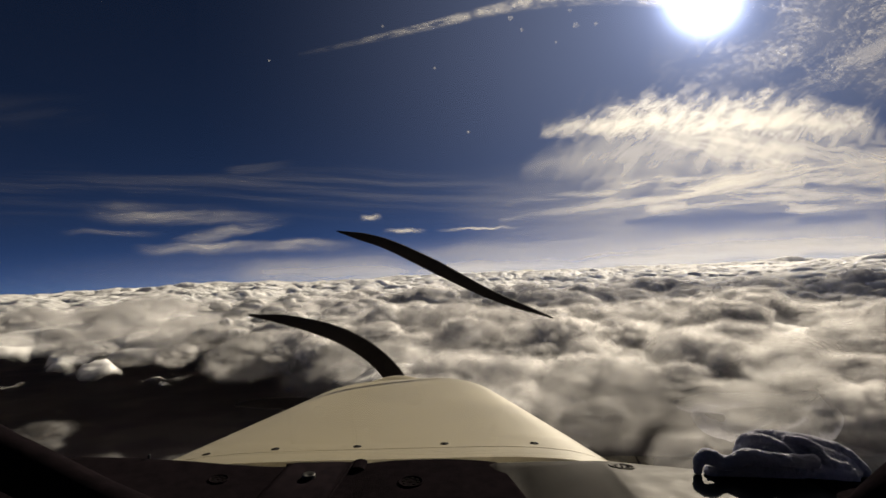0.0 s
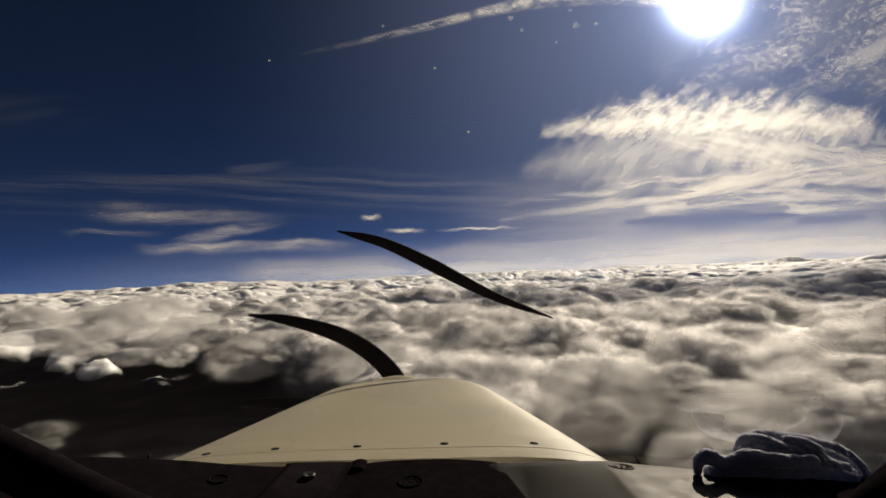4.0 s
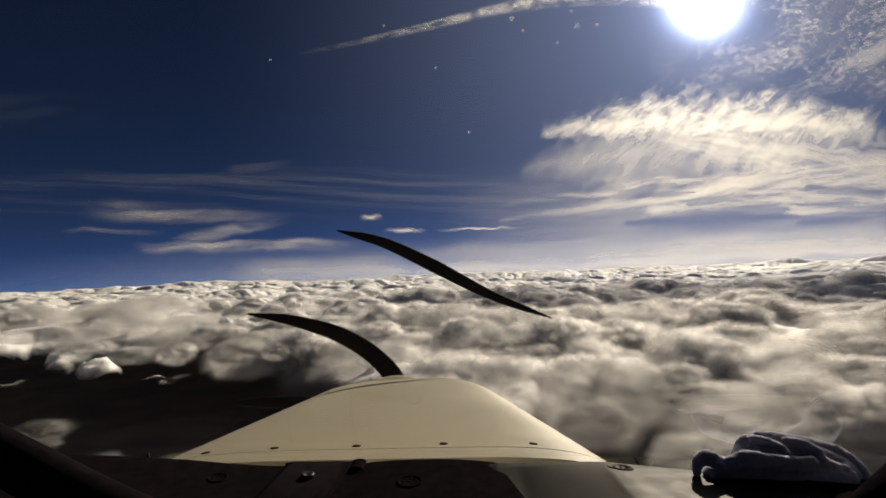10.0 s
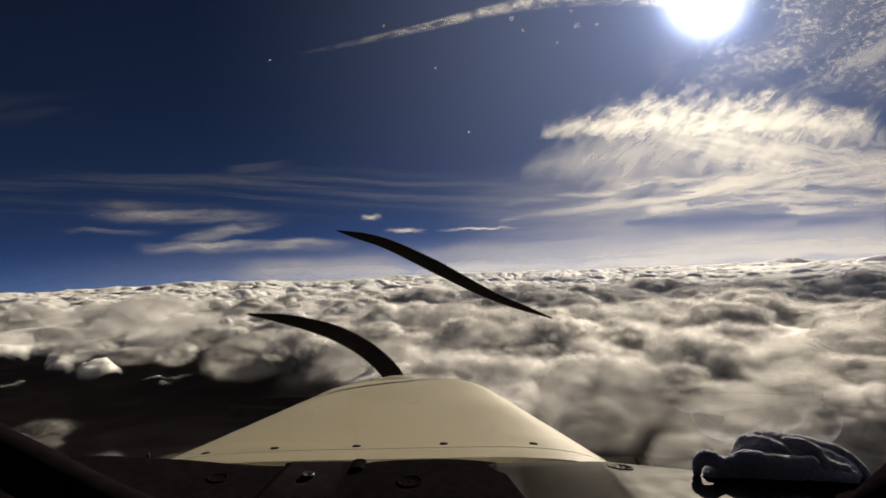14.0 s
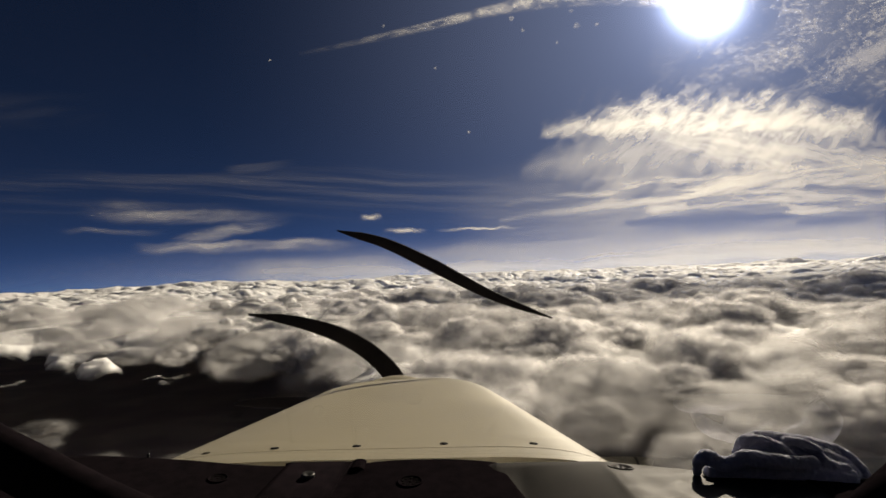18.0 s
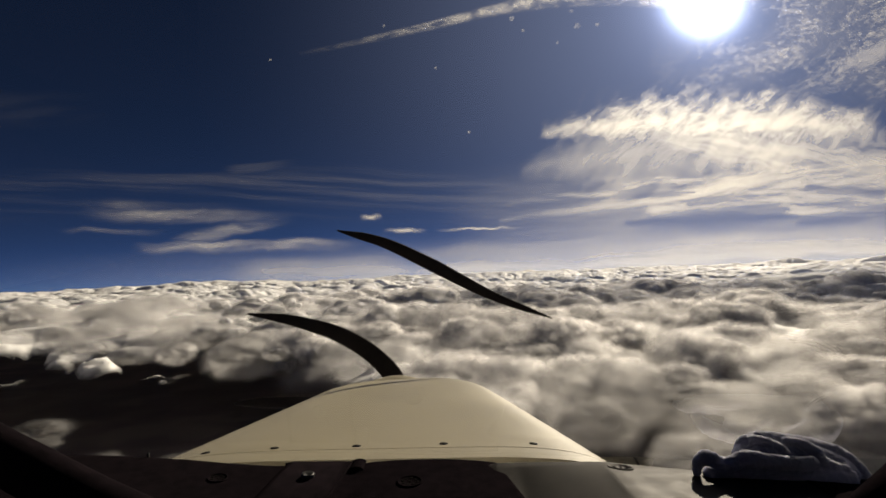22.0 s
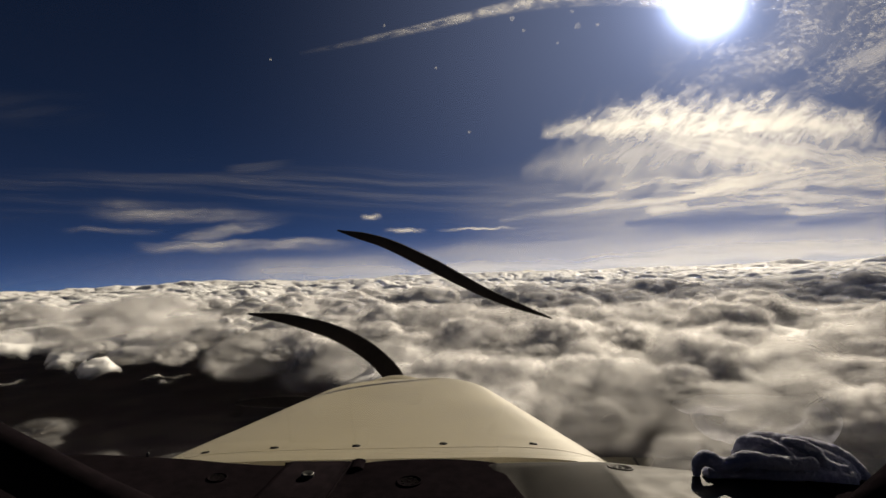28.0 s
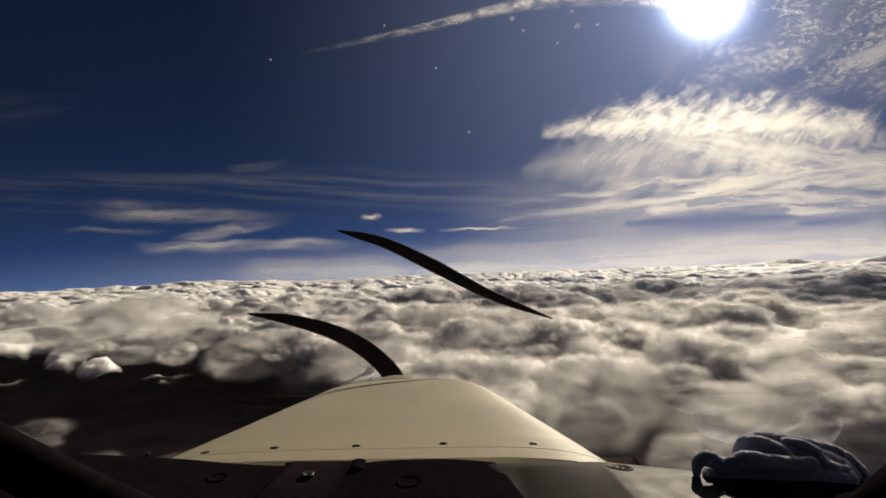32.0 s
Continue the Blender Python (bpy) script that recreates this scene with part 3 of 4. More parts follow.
sky_sheet("cirrus_bank", 700, 130, 1700, 400, feather_bank(), "bright feathered cirrus bank with combed fallstreaks", 4600)
sky_sheet("cirrostratus_field", 640, 230, 1700, 500, streak_field(), "streaked cream cirrostratus above the horizon", 4640, 50, 20)
sky_sheet("horizon_veil", -150, 380, 1760, 620, horizon_veil(), "pale veil of far cloud and painted haze along the horizon", 4900)
sky_sheet("altocumulus_flock", 1120, -160, 1720, 215, flock(), "flock of small broken altocumulus near the sun", 4560)
sky_sheet("stratus_streaks", 60, 330, 700, 470, left_streaks(), "long grey-white streaks of low stratus", 4680)
sky_sheet("pale_cirrus_veil", -100, 150, 980, 420, pale_veils(), "very thin pale cirrus veils on deep blue", 4720)
sky_sheet("cloud_fleck", 620, 365, 700, 400, small_fleck("fleck", 6.57, 3.84, .22, .075), "small white cloud fleck", 4660, 8, 4)
sky_sheet("cloud_fleck", 660, 390, 780, 425, small_fleck("long_fleck", 7.16, 4.08, .42, .06), "small long white cloud fleck", 4660, 8, 4)
sky_sheet("cloud_fleck", 750, 390, 950, 420, small_fleck("thread_fleck", 8.48, 4.05, .85, .04), "thin white thread of cloud", 4660, 8, 4)
contrail_sheet()


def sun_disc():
    """The sun, with its bloom and a wide sky glow painted round it as emission."""
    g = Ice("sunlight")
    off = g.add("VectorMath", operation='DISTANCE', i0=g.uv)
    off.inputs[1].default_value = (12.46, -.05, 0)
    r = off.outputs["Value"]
    # overexposed core, bloom ring and sky brightening, all emitted by the sheet
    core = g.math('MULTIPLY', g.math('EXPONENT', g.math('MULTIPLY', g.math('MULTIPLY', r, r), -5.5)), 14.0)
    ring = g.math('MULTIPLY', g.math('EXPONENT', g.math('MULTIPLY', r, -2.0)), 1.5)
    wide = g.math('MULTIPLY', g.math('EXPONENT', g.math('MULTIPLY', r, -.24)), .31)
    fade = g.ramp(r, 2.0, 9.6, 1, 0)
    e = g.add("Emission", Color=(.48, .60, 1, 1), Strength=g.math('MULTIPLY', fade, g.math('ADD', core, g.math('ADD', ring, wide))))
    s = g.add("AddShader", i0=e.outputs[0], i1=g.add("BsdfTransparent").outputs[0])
    ob = sky_sheet("sun", 350, -900, 2150, 920, g.done(s.outputs[0]), "blazing white sun with a painted glow around it", 4930, 40, 40)
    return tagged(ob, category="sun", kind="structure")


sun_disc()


# ---- the aircraft ----
aircraft = new("aircraft")
aircraft.matrix_world = RIG
tagged(aircraft, "light single-engined aircraft with a cream cowling and black propeller", "aircraft")


def cowl_section(y):
    """Axis x, half-width, crown, base and squareness of the cowling at y."""
    s = (y - 1.0) / 1.5
    top = -.383 - .193 * s - .05 * max(0, (s - .7) / .3) ** 2
    return -.118 - .045 * s, .543 - .145 * s, top, top - .45, 5.0 - 1.6 * s


def cowl_z(x, y):
    xc, w, top, base, n = cowl_section(y)
    w *= 1.07 if x < xc else 1
    u = min(abs(x - xc) / w, 1)
    return base + (top - base) * (1 - u ** n) ** (1 / n) + (.02 + .02 * (y - 1)) * (x - xc)


def cowl_point(y, a):
    xc, w, top, base, n = cowl_section(y)
    c, s = math.cos(a), math.sin(a)
    w *= 1.07 if c < 0 else 1
    x = xc + w * math.copysign(abs(c) ** (2 / n), c)
    return (x, y, base + (top - base) * abs(s) ** (2 / n) + (.02 + .02 * (y - 1)) * (x - xc))


def strip_faces(bm, rows, wrap=False):
    for a, b in zip(rows, rows[1:]):
        n = len(a)
        for i in range(n if wrap else n - 1):
            bm.faces.new((a[i], a[(i + 1) % n], b[(i + 1) % n], b[i]))


def cowling_mesh(y0, y1, steps, nose):
    bm = bmesh.new()
    rows = []
    for k in range(steps):
        y = y0 + (y1 - y0) * k / (steps - 1)
        rows.append([bm.verts.new(cowl_point(y, math.pi * j / 120)) for j in range(121)])
    last = [v.co.copy() for v in rows[-1]]
    if nose:
        xc, w, top, base, n = cowl_section(y1)
        fall = (top - cowl_section(y1 - .02)[2]) / .02
        for k in range(1, 9):
            a = k / 8 * math.pi / 2
            f = 1 - .16 * (1 - math.cos(a))
            rows.append([bm.verts.new((xc + (q.x - xc) * f, q.y + .09 * math.sin(a), base + (q.z - base) * f + fall * .09 * math.sin(a))) for q in last])
    strip_faces(bm, rows)
    if nose:
        bm.faces.new(rows[-1])
    bmesh.ops.recalc_face_normals(bm, faces=bm.faces)
    return bm


part("cowling", cowling_mesh(1.022, 2.46, 40, True), CREAM, aircraft, "smooth cream-painted engine cowling")
part("boot_cowl", cowling_mesh(.945, 1.0175, 6, False), CREAM, aircraft, "cream strip of fuselage skin before the windscreen")


def seam_mesh():
    """The dark gap under the cowling's rear edge."""
    bm = bmesh.new()
    rows = []
    for y, dz in ((1.016, -.004), (1.025, -.004)):
        row = []
        for j in range(121):
            q = cowl_point(y, math.pi * j / 120)
            row.append(bm.verts.new((q[0], y, q[2] + dz)))
        rows.append(row)
    strip_faces(bm, rows)
    return bm


part("cowling_seam", seam_mesh(), RUBBER, aircraft, "narrow dark gap behind the cowling")


def disc_ring(bm, centre, r, h, up, segs=20, dish=0.0):
    """A low round button along the direction up."""
    up = Vector(up).normalized()
    q = up.to_track_quat('Z', 'Y').to_matrix()
    rows = []
    for rr, hh in ((r, 0), (r, h * .7), (r * .88, h), (r * .45, h - dish)):
        rows.append([bm.verts.new(Vector(centre) + q @ Vector((rr * math.cos(2 * math.pi * k / segs), rr * math.sin(2 * math.pi * k / segs), hh))) for k in range(segs)])
    strip_faces(bm, rows, True)
    bm.faces.new(rows[-1])
    bmesh.ops.recalc_face_normals(bm, faces=bm.faces)


def fastener(x, y):
    """Quarter-turn fastener: dark cup, steel stud with a slot."""
    z = cowl_z(x, y)
    nx = (cowl_z(x + .01, y) - cowl_z(x - .01, y)) / .02
    ny = (cowl_z(x, y + .01) - cowl_z(x, y - .01)) / .02
    up = (-nx, -ny, 1)
    bm = bmesh.new()
    disc_ring(bm, (x, y, z - .0008), .0085, .0022, up, 20, .0012)
    cup = part("fastener", bm, RUBBER, aircraft, "dark quarter-turn cowling fastener")
    bm = bmesh.new()
    disc_ring(bm, (x + .004, y - .001, z + .0005), .0034, .0016, up, 12)
    part("stud", bm, STEEL, cup, "bright steel stud")


for fx, fy in ((-.470, 1.045), (-.333, 1.043), (-.171, 1.043), (.001, 1.048), (.180, 1.053)):
    fastener(fx, fy)


def louvre(x, y, length, turn):
    """A raised lip on the cowling's shoulder."""
    bm = bmesh.new()
    rows = []
    for k in range(9):
        s = (k / 8 - .5) * length
        cx, cy = x + s * math.cos(turn), y + s * math.sin(turn)
        b = math.cos((k / 8 - .5) * math.pi) * .006
        rows.append([bm.verts.new((cx - .008, cy, cowl_z(cx - .008, cy) + .0005)),
                     bm.verts.new((cx, cy, cowl_z(cx, cy) + .001 + b)),
                     bm.verts.new((cx + .003, cy, cowl_z(cx + .003, cy) + .0005))])
    strip_faces(bm, rows)
    bmesh.ops.recalc_face_normals(bm, faces=bm.faces)
    part("louvre", bm, CREAM, aircraft)


louvre(-.50, 2.2, .12, 1.2)
louvre(-.46, 2.25, .10, 1.2)


def hump_mesh(x, y, rx, ry, h):
    bm = bmesh.new()
    rows = []
    for i in range(11):
        row = []
        for j in range(15):
            u, v = -1 + 2 * j / 14, -1 + 2 * i / 10
            b = max(0, 1 - u * u) ** 1.2 * max(0, 1 - v * v) ** .8
            xx, yy = x + rx * u, y + ry * v
            row.append(bm.verts.new((xx, yy, cowl_z(xx, yy) - .002 + h * b)))
        rows.append(row)
    strip_faces(bm, rows)
    bmesh.ops.recalc_face_normals(bm, faces=bm.faces)
    return bm


part("nose_fairing", hump_mesh(-.21, 2.36, .11, .10, .022), CREAM, aircraft, "low cream hump behind the propeller")
bm = bmesh.new()
disc_ring(bm, (-.092, 2.12, cowl_z(-.092, 2.12) - .0005), .005, .002, (0, 0, 1), 12)
part("rivet", bm, RUBBER, aircraft, "single dark rivet on the cowling")


def blade_mesh(ctrl, widths, y, twist=0.03):
    """A propeller blade with a lens-shaped section along a bowed centre line."""
    n = 48
    p = curve_points(ctrl, n)
    w = np.interp(np.linspace(0, 1, n), np.linspace(0, 1, len(widths)), widths)
    t = np.gradient(p, axis=0)
    t /= np.linalg.norm(t, axis=1)[:, None]
    nor = np.stack([-t[:, 1], t[:, 0]], -1)
    bm = bmesh.new()
    rings = []
    for k in range(n):
        ring = []
        for j in range(14):
            a = 2 * math.pi * j / 14
            q = p[k] + nor[k] * w[k] * .5 * math.cos(a)
            ring.append(bm.verts.new((q[0], y + .10 * w[k] * math.sin(a) + twist * math.cos(a) * w[k] / .09, q[1])))
        rings.append(ring)
    strip_faces(bm, rings, True)
    bm.faces.new(rings[0])
    bm.faces.new(rings[-1])
    bmesh.ops.recalc_face_normals(bm, faces=bm.faces)
    return bm


PROP_Y = 2.76
K = PROP_Y / 934.3


def bowed_blade(ctrl, widths):
    c = [((x - 784) * K, (441 - y) * K) for x, y in ctrl]
    part("propeller_blade", blade_mesh(c, [w * K for w in widths], PROP_Y), BLACK, aircraft, "matt black bowed propeller blade")


bowed_blade([(439, 556), (510, 566), (590, 588), (650, 620), (692, 660), (720, 710)], (3, 15, 22, 26, 28, 30, 32))
bowed_blade([(414, 715), (460, 713), (520, 713), (620, 716), (712, 722)], (4, 15, 18, 22, 26))
bowed_blade([(596, 408), (680, 430), (770, 472), (870, 523), (978, 564)], (2, 14, 18, 21, 23, 20, 16, 11, 2))


def spinner_mesh():
    bm = bmesh.new()
    rows = []
    for k in range(13):
        s = k / 12
        r = .15 * math.sqrt(max(0, 1 - s * s)) + .002
        rows.append([bm.verts.new((-.212 + r * math.cos(2 * math.pi * j / 28), 2.60 + .38 * s, -.84 + r * math.sin(2 * math.pi * j / 28))) for j in range(28)])
    strip_faces(bm, rows, True)
    bm.faces.new(rows[0])
    bm.faces.new(rows[-1])
    bmesh.ops.recalc_face_normals(bm, faces=bm.faces)
    return bm


part("spinner", spinner_mesh(), CREAM, aircraft, "cream propeller spinner")


# ---- glareshield ----
def edge_at(pairs, x):
    xs, zs = zip(*pairs)
    return float(np.interp(x, xs, zs))


def far_edge(points, d):
    return [((x - 784) / 934.3 * d, (441 - y) / 934.3 * d) for x, y in points]


PAD_Y, PANEL_Y = .86, .845
PAD = far_edge([(-400, 842), (-100, 820), (75, 808), (140, 804), (220, 806), (330, 812), (410, 819), (480, 823), (540, 822), (620, 821), (670, 815), (720, 812), (790, 811), (850, 814), (884, 818)], PAD_Y)
PANEL = far_edge([(780, 850), (830, 830), (866, 821), (900, 817.5), (1050, 815.5), (1110, 820), (1235, 832), (1400, 846), (1568, 860), (1900, 890)], PANEL_Y)
PANEL_RISE = .05


def pad_z(x, y):
    return edge_at(PAD, x) - .01 * (PAD_Y - y)


def panel_z(x, y):
    """The panel levels out behind its drooping far edge."""
    t = min(max((PANEL_Y - y) / .075, 0), 1)
    t = t * t * (3 - 2 * t)
    level = -.334 - .02 * (x - .27) - .033 * min(max((.25 - x) / .13, 0), 1)
    return edge_at(PANEL, x) * (1 - t) + level * t + PANEL_RISE * (PANEL_Y - y)


def cover_mesh(outline, y0, y1, zfun, skew=0.0):
    """A padded cover with a rolled far edge; skew slants its starboard side."""
    bm = bmesh.new()
    far = curve_points(outline, 150)
    n = len(far)
    rows = []
    prof = [(0.002, -.06), (0.004, -.012), (.003, -.005), (0, -.0015), (-.005, 0)] + [(-.02 - .05 * k, 0) for k in range(int((y0 - y1) / .05))]
    for dy, dz in prof:
        row = []
        for i, q in enumerate(far):
            u = i / (n - 1)
            sx = skew * max(0, -dy) * max(0, (u - .8) / .2)
            side = -.03 * max(0, (u - .985) / .015) ** 2 if skew else 0
            row.append(bm.verts.new((q[0] + sx, y0 + dy, q[1] + (zfun(q[0], y0 + dy) - zfun(q[0], y0)) + dz + side)))
        rows.append(row)
    strip_faces(bm, rows)
    bmesh.ops.recalc_face_normals(bm, faces=bm.faces)
    for f in bm.faces:
        f.normal_update()
    return bm


part("glareshield", cover_mesh(PAD, PAD_Y, .1, pad_z, .25), VINYL, aircraft, "padded black vinyl glareshield")
part("glareshield_panel", cover_mesh(PANEL, PANEL_Y, .1, panel_z), GREY_VINYL, aircraft, "dusty dark grey vinyl glareshield panel")


def base_trim(outline, y0):
    """Dark felt strip between the glareshield's far edge and the foot of the windscreen."""
    bm = bmesh.new()
    rows = []
    for y, dz in ((y0 - .004, -.006), (y0 + .02, -.005), (.875, -.006), (.888, -.008)):
        rows.append([bm.verts.new((q[0] * y / y0, y, q[1] * y / y0 + dz)) for q in curve_points(outline, 80)])
    strip_faces(bm, rows)
    bmesh.ops.recalc_face_normals(bm, faces=bm.faces)
    return bm


part("windscreen_trim", base_trim(PAD, PAD_Y), VINYL, aircraft, "black felt strip at the windscreen's foot")
part("windscreen_trim", base_trim(PANEL, PANEL_Y), VINYL, aircraft, "black felt strip at the windscreen's foot")
SIDE = [(x, panel_z(x, PANEL_Y) + .004) for x in (.52, .56, .62, .75, 1.0)]
part("glareshield_side_pad", cover_mesh(SIDE, PANEL_Y - .012, .1, lambda x, y: panel_z(x, y) + .004), VINYL, aircraft, "black vinyl side pad")


def slab(x0, x1, y0, y1, zfun, lift, thick, lean=0.0):
    """A thin cover lying on the glareshield, rounded along its edges."""
    bm = bmesh.new()
    rows = []
    prof = [(0, -thick), (0, -.3 * thick), (.003, 0), (.5, 0), (.997, 0), (1, -.3 * thick), (1, -thick)]
    nx = 14
    for i in range(nx + 1):
        s = i / nx
        x = x0 + (x1 - x0) * s
        e = -thick * (abs(2 * s - 1) ** 14)
        row = []
        for t, dz in prof:
            y = y0 + (y1 - y0) * t
            xx = x + lean * (y0 - y)
            row.append(bm.verts.new((xx, y, zfun(xx, y) + lift + dz + (e if dz == 0 else 0))))
        rows.append(row)
    strip_faces(bm, rows)
    bmesh.ops.recalc_face_normals(bm, faces=bm.faces)
    return bm


def at_pad(x, y, zfun):
    """Where the slope through a layout point meets the glareshield."""
    a, b = slope(x, y)
    d = .8
    for _ in range(30):
        d += (zfun(a * d, d) - b * d) / (b - .02) * .8
    return a * d, d


part("centre_cover", slab(-.257, -.146, .861, .56, pad_z, .0045, .006, -.12), VINYL, aircraft, "black vinyl cover strip with a raised edge")
part("cover_piping", slab(-.1475, -.1455, .858, .56, pad_z, .0065, .004, -.12), VINYL, aircraft, "thin worn grey edge of the cover strip")


def clip_mesh():
    bm = bmesh.new()
    rows = []
    for k in range(9):
        a = math.pi * k / 8
        rows.append([bm.verts.new((-.136 - .011 * math.cos(a), y, pad_z(-.136, .85) + .0005 + .0045 * math.sin(a))) for y in (.865, .862, .835, .832)])
    strip_faces(bm, rows)
    bmesh.ops.recalc_face_normals(bm, faces=bm.faces)
    return bm


part("clip", clip_mesh(), VINYL, aircraft, "small black clip on the glareshield's edge")


def vent(x, y, r, zfun, material, holes=8):
    """Round air vent: a rim with a ring of black discs for the shade in its holes."""
    e = .004
    nx = (zfun(x + e, y) - zfun(x - e, y)) / (2 * e)
    ny = (zfun(x, y + e) - zfun(x, y - e)) / (2 * e)
    up = Vector((-nx, -ny, 1)).normalized()
    q = up.to_track_quat('Z', 'Y').to_matrix()
    c = Vector((x, y, zfun(x, y)))
    bm = bmesh.new()
    rows = []
    for rr, hh in ((1.0, -.002), (1.0, .0012), (.94, .002), (.86, .0018), (.83, .0008), (.2, .0008)):
        rows.append([bm.verts.new(c + q @ Vector((r * rr * math.cos(2 * math.pi * k / 32), r * rr * math.sin(2 * math.pi * k / 32), hh))) for k in range(32)])
    strip_faces(bm, rows, True)
    bm.faces.new(rows[-1])
    bmesh.ops.recalc_face_normals(bm, faces=bm.faces)
    plate = part("air_vent", bm, material, aircraft, "round plastic air vent with holes")
    for k in range(holes + 1):
        a = 2 * math.pi * k / holes
        o = Vector((0, 0, 0)) if k == holes else Vector((r * .55 * math.cos(a), r * .55 * math.sin(a), 0))
        bm = bmesh.new()
        disc_ring(bm, c + q @ (o + Vector((0, 0, .0006))), r * .15, .0008, up, 12, .0006)
        part("hole_shade_disc", bm, RUBBER, plate, "black disc in place of a hole's shade")


vx, vy = at_pad(725, 853, pad_z)
vent(vx, vy, .019, pad_z, VINYL)
vx, vy = at_pad(1098, 828, panel_z)
vent(vx, vy, .0195, panel_z, GREY_VINYL)
vx, vy = at_pad(385, 847, pad_z)
vent(vx, vy, .015, pad_z, VINYL)
vx, vy = at_pad(545, 849, pad_z)
bm = bmesh.new()
disc_ring(bm, (vx, vy, pad_z(vx, vy) + .004), .010, .006, (0, 0, 1), 20, .003)
part("press_stud", bm, STEEL, aircraft, "dull metal press stud")


def tube(points, radii, segs=14, n=40):
    """A closed round-ended tube through the points."""
    p = curve_points(points, n)
    r = np.interp(np.linspace(0, 1, n), np.linspace(0, 1, len(radii)), radii)
    bm = bmesh.new()
    rings = []
    for k in range(n):
        t = Vector(p[min(k + 1, n - 1)] - p[max(k - 1, 0)]).normalized()
        q = t.to_track_quat('Z', 'Y').to_matrix()
        rings.append([bm.verts.new(Vector(p[k]) + q @ Vector((r[k] * math.cos(2 * math.pi * j / segs), r[k] * math.sin(2 * math.pi * j / segs), 0))) for j in range(segs)])
    strip_faces(bm, rings, True)
    for ring, s in ((rings[0], 0), (rings[-1], n - 1)):
        t = Vector(p[1] - p[0]).normalized() if s == 0 else -Vector(p[-1] - p[-2]).normalized()
        tip = bm.verts.new(Vector(p[s]) - t * r[s] * .6)
        for j in range(segs):
            bm.faces.new((ring[j], ring[(j + 1) % segs], tip))
    bmesh.ops.recalc_face_normals(bm, faces=bm.faces)
    return bm


def spot(x, y, d):
    a, b = slope(x, y)
    return (a * d, d, b * d)


# door-post linings low at both sides
part("post_lining", tube([spot(-160, 700, .60), spot(-40, 782, .58), spot(60, 836, .56), spot(160, 889, .54), spot(280, 950, .52)],
     (.030, .026, .026, .026, .028), 20), VINYL, aircraft, "dark brown moulded window-post lining")
part("post_lining", tube([spot(1490, 960, .60), spot(1560, 890, .62), spot(1640, 820, .66), spot(1800, 700, .70)],
     (.024, .024, .024, .024), 20), VINYL, aircraft, "dark moulded window-post lining")
bm = bmesh.new()
disc_ring(bm, (*spot(262, 807, .86)[:2], pad_z(spot(262, 807, .86)[0], .86) - .002), .0022, .008, (0, 0, 1), 10)
part("peg", bm, STEEL, aircraft, "tiny metal peg on the glareshield's edge")


PANE_Y, PANE_Z, PANE_C, PANE_S = .926, -.385, math.cos(radians(42)), math.sin(radians(42))


def windscreen_mesh():
    """The acrylic slopes back over the eye and bows round to the sides."""
    bm = bmesh.new()
    rows = []
    for i in range(19):
        s = -.06 + i / 18 * 1.17
        row = []
        for k in range(37):
            x = -1.25 + 2.4 * k / 36
            row.append(bm.verts.new((x, PANE_Y - PANE_C * s - .03 * (x + .1) ** 2, PANE_Z + PANE_S * s)))
        rows.append(row)
    strip_faces(bm, rows)
    return bm


part("windscreen", windscreen_mesh(), GLASS, aircraft, "clear acrylic windscreen").visible_shadow = False


def speck(x, y, size):
    """A dried insect spot on the acrylic, where the slope through a layout point meets it."""
    a, u = slope(x, y)
    d = .4
    for _ in range(60):
        s = (u * d - PANE_Z) / PANE_S
        d += (PANE_Y - PANE_C * s - .03 * (a * d + .1) ** 2 - d) * .3
    bm = bmesh.new()
    c = Vector((a * d, d - .002, u * d - .003))
    q = Vector((0, -PANE_S, -PANE_C)).to_track_quat('Z', 'Y').to_matrix()
    rim = []
    for k in range(14):
        t = 2 * math.pi * k / 14
        r = size * d / 934.3 * (1 + .14 * math.sin(3 * t + x) + .10 * math.sin(5 * t + y))
        rim.append(bm.verts.new(c + q @ Vector((r * math.cos(t), r * math.sin(t), 0))))
    mid = bm.verts.new(c + q @ Vector((0, 0, .0006)))
    for k in range(14):
        bm.faces.new((rim[k], rim[(k + 1) % 14], mid))
    part("bug_speck", bm, SPECK, aircraft, "pale dried insect speck on the windscreen")


for sp in ((830, 228, 3.0), (1020, 40, 5.5), (1055, 38, 3.6), (1097, 170, 2.6), (905, 27, 4.5), (771, 115, 2.6), (480, 100, 2.4), (1215, 87, 3.2),
           (1296, 125, 3.0), (1235, 96, 3.0), (925, 48, 3.2), (680, 40, 2.6), (1010, 14, 3.4), (985, 70, 2.4), (1265, 90, 2.6), (1170, 40, 3.0)):
    speck(*sp)


def lining(rows_of, name, label):
    bm = bmesh.new()
    strip_faces(bm, [[bm.verts.new(q) for q in row] for row in rows_of])
    bmesh.ops.recalc_face_normals(bm, faces=bm.faces)
    ob = part(name, bm, HEADLINER, aircraft, label)
    m = ob.modifiers.new("thickness", 'SOLIDIFY')
    m.thickness = .012
    return ob


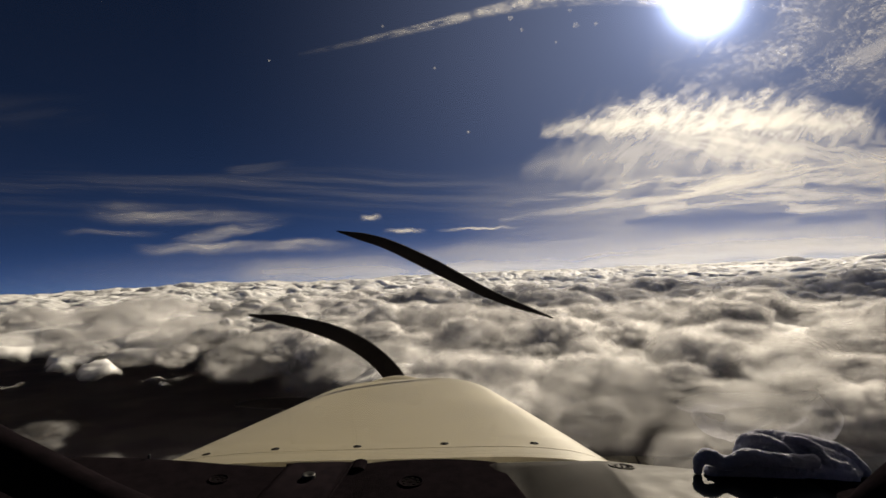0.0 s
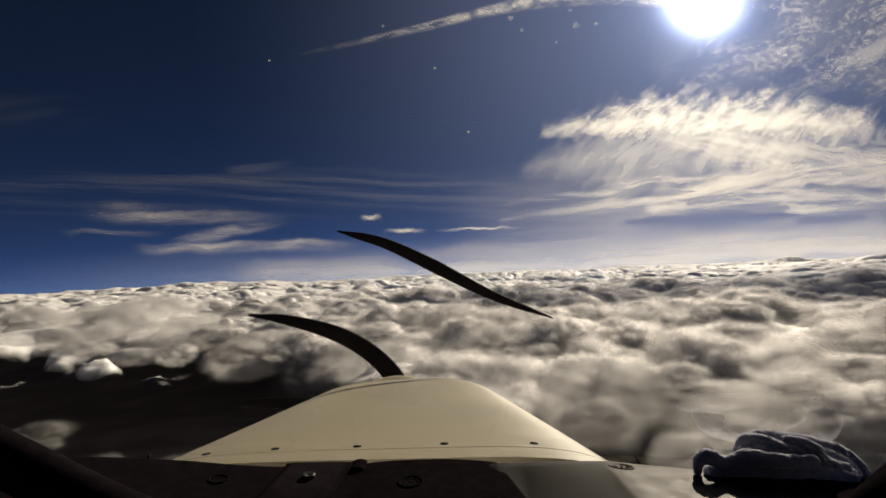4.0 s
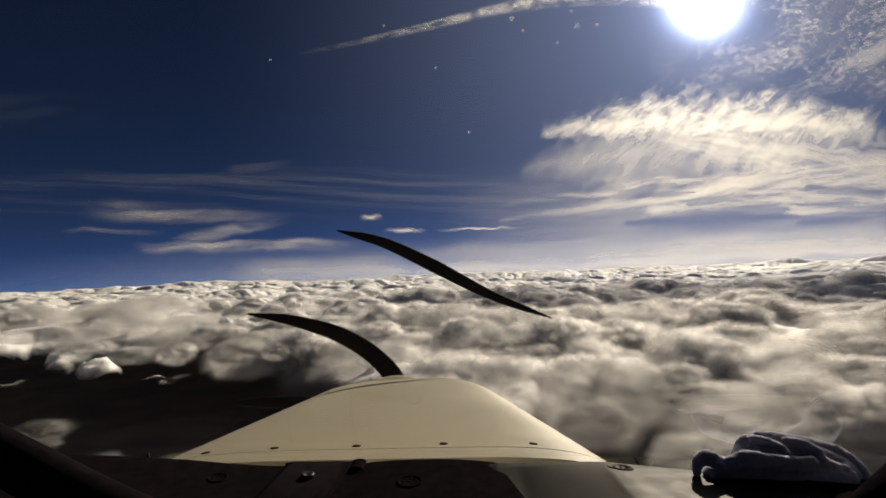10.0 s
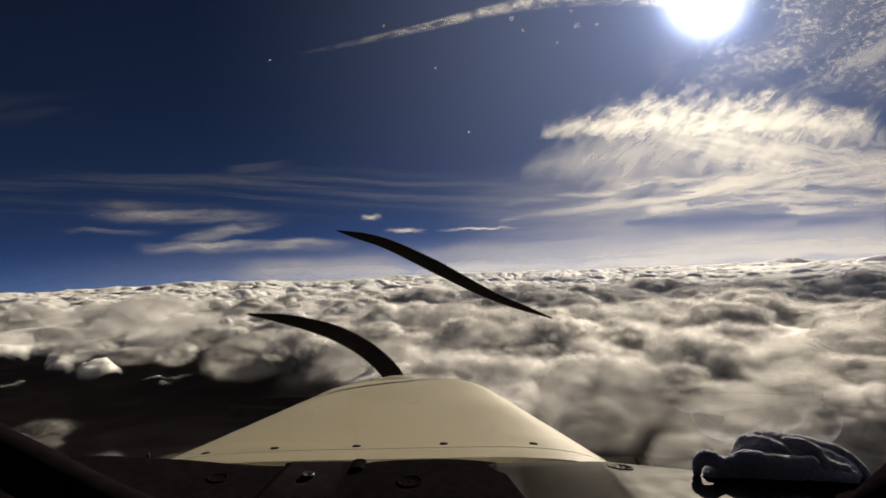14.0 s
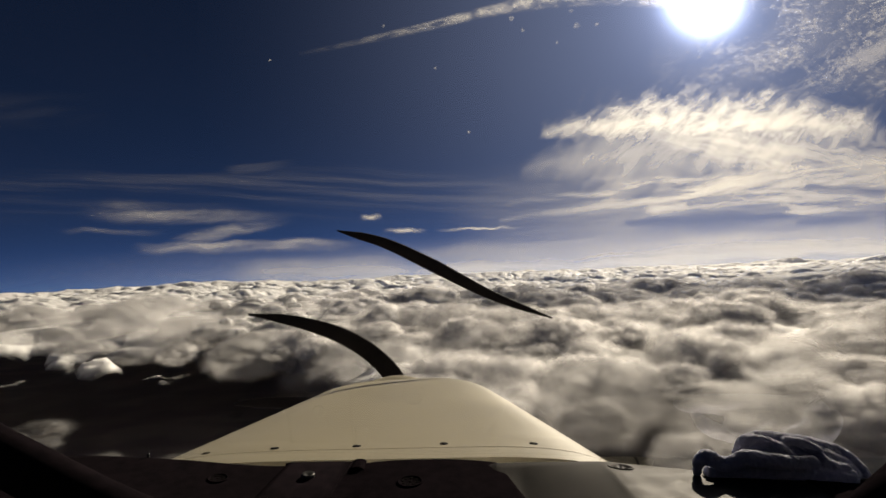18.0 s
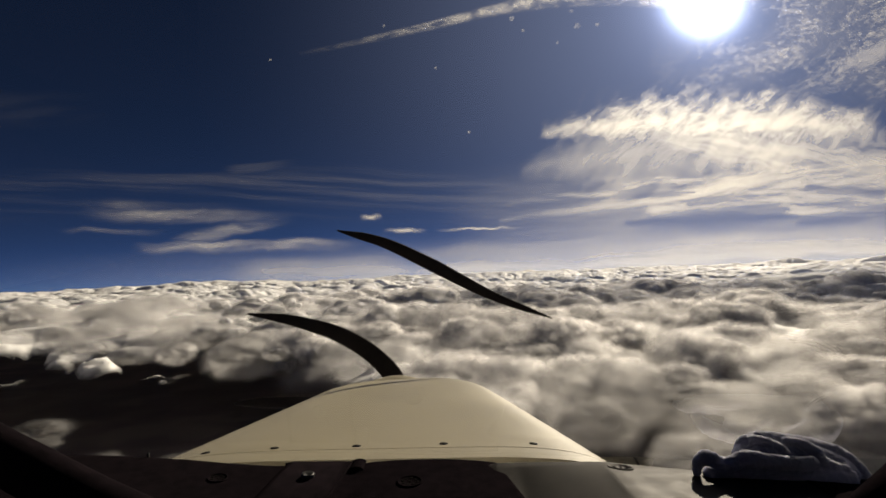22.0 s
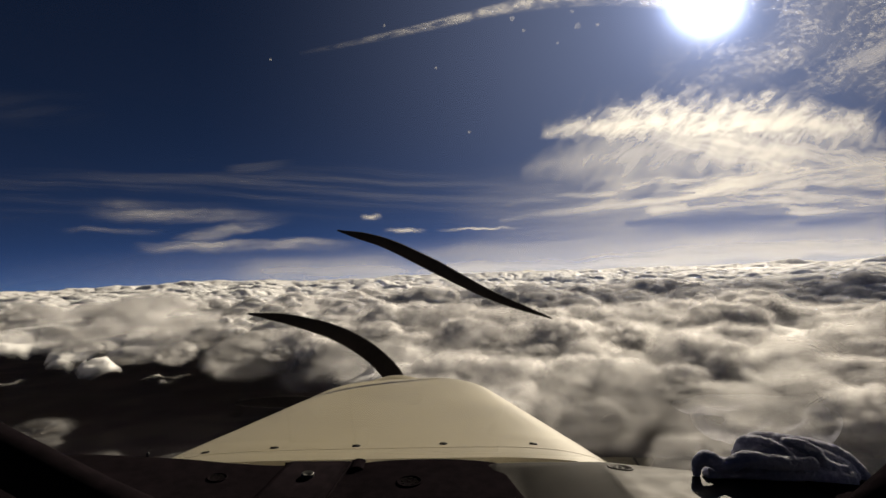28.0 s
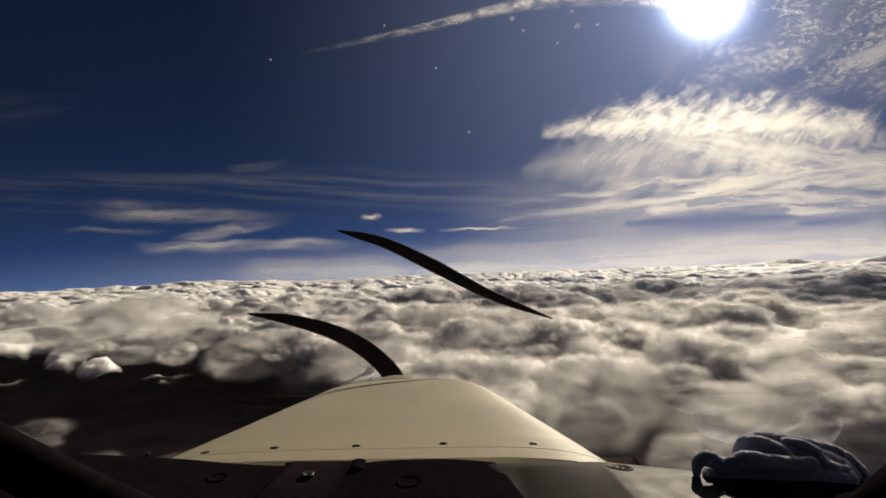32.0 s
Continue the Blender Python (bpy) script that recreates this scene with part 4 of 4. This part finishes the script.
# unseen cabin shell round the eye, added to block stray light and pane reflections
lining([[(x, y, .37 - .05 * (x + .1) ** 2) for x in (-1.3, -.75, -.5, -.3, -.1, .1, .3, .55, 1.1)] for y in (.10, -.1, -.4, -.9, -1.5)], "unseen_roof", "unseen dark cabin roof lining, added to block light")
lining([[(x, -1.5, z) for x in (-.75, -.1, .55)] for z in (-.8, 0, .45)], "unseen_bulkhead", "unseen grey rear cabin bulkhead, added to block light")
lining([[(x, y, -.82) for x in (-1.0, -.1, .9)] for y in (.92, -.3, -1.5)], "unseen_floor", "unseen dark cabin floor, added to block light")
lining([[(x, .915, z) for x in (-1.0, -.1, .9)] for z in (-.83, -.6, -.42)], "firewall", "unseen dark wall below the glareshield, added to block light")
for sx in (-1.0, .9):
    lining([[(sx, y, z) for y in (.92, .5, .1)] for z in (-.83, -.6, -.42)], "unseen_footwell", "unseen dark footwell lining, added to block light")
for sx, fore in ((-.76, .8), (.56, .6)):
    lining([[(sx, y, z) for y in (fore, .1)] for z in (-.8, -.45, -.36)], "unseen_side", "unseen dark cabin side lining, added to block light")
    lining([[(sx, y, z) for y in (.1, -.7, -1.5)] for z in (-.8, -.45, -.12, .2, .36)], "unseen_side", "unseen dark cabin side lining, added to block light")


# ---- towel on the glareshield ----
def towel_thing():
    bm = bmesh.new()

    def fold(pts, radii):
        t = tube([spot(x, y, d * 1.012) for x, y, d in pts], [r * .00079 for r in radii], 16, 36)
        me = bpy.data.meshes.new("fold")
        t.to_mesh(me)
        t.free()
        bm.from_mesh(me)
        bpy.data.meshes.remove(me)

    # front roll, with the curl at its end
    fold([(1233, 840, .768), (1236, 818, .764), (1252, 810, .760), (1282, 824, .755), (1318, 812, .752), (1350, 815, .750), (1400, 820, .750), (1442, 820, .752)], (7, 11, 14, 12, 15, 14, 13, 13))
    fold([(1251, 838, .768), (1330, 832, .768), (1400, 834, .764), (1460, 842, .760), (1510, 852, .756)], (13, 18, 18, 18, 18))
    # back hump
    fold([(1306, 806, .792), (1316, 785, .792), (1345, 777, .794), (1400, 782, .797), (1450, 793, .797), (1490, 808, .794), (1520, 836, .785), (1532, 868, .772)], (12, 13, 14, 14, 15, 15, 16, 12))
    fold([(1318, 812, .782), (1360, 802, .784), (1420, 808, .784), (1480, 826, .780), (1512, 850, .770)], (20, 24, 24, 22, 18))
    # heap behind, towards the windscreen
    fold([(1262, 836, .785), (1268, 822, .80), (1290, 826, .815), (1330, 822, .822)], (12, 15, 17, 16))
    fold([(1320, 824, .815), (1380, 818, .818), (1440, 822, .818), (1500, 836, .812)], (20, 24, 24, 18))
    # diagonal folds in the middle
    fold([(1345, 778, .780), (1372, 789, .774), (1396, 806, .768), (1410, 816, .764)], (8, 9, 8, 6))
    fold([(1385, 779, .784), (1420, 788, .774), (1440, 800, .768), (1452, 815, .764), (1480, 829, .760), (1500, 832, .760)], (7, 11, 13, 13, 11, 9))
    fold([(1310, 800, .786), (1326, 782, .784), (1350, 776, .784)], (8, 8, 7))
    me = bpy.data.meshes.new("towel")
    bm.to_mesh(me)
    bm.free()
    me.materials.append(TOWEL)
    ob = new("towel", me)
    ob.matrix_world = RIG
    m = ob.modifiers.new("merge", 'REMESH')
    m.mode, m.voxel_size, m.use_smooth_shade = 'VOXEL', .0014, True
    m = ob.modifiers.new("soften", 'SMOOTH')
    m.factor, m.iterations = .5, 2
    tex = bpy.data.textures.new("pile", 'CLOUDS')
    tex.noise_scale = .012
    m = ob.modifiers.new("crumple", 'DISPLACE')
    m.texture, m.strength, m.mid_level = tex, .004, .5
    fine = bpy.data.textures.new("terry_loops", 'CLOUDS')
    fine.noise_scale = .0035
    m = ob.modifiers.new("terry", 'DISPLACE')
    m.texture, m.strength, m.mid_level = fine, .0022, .5
    return tagged(ob, "crumpled dark blue-grey terry towel lying on the glareshield", "towel")


towel_thing()
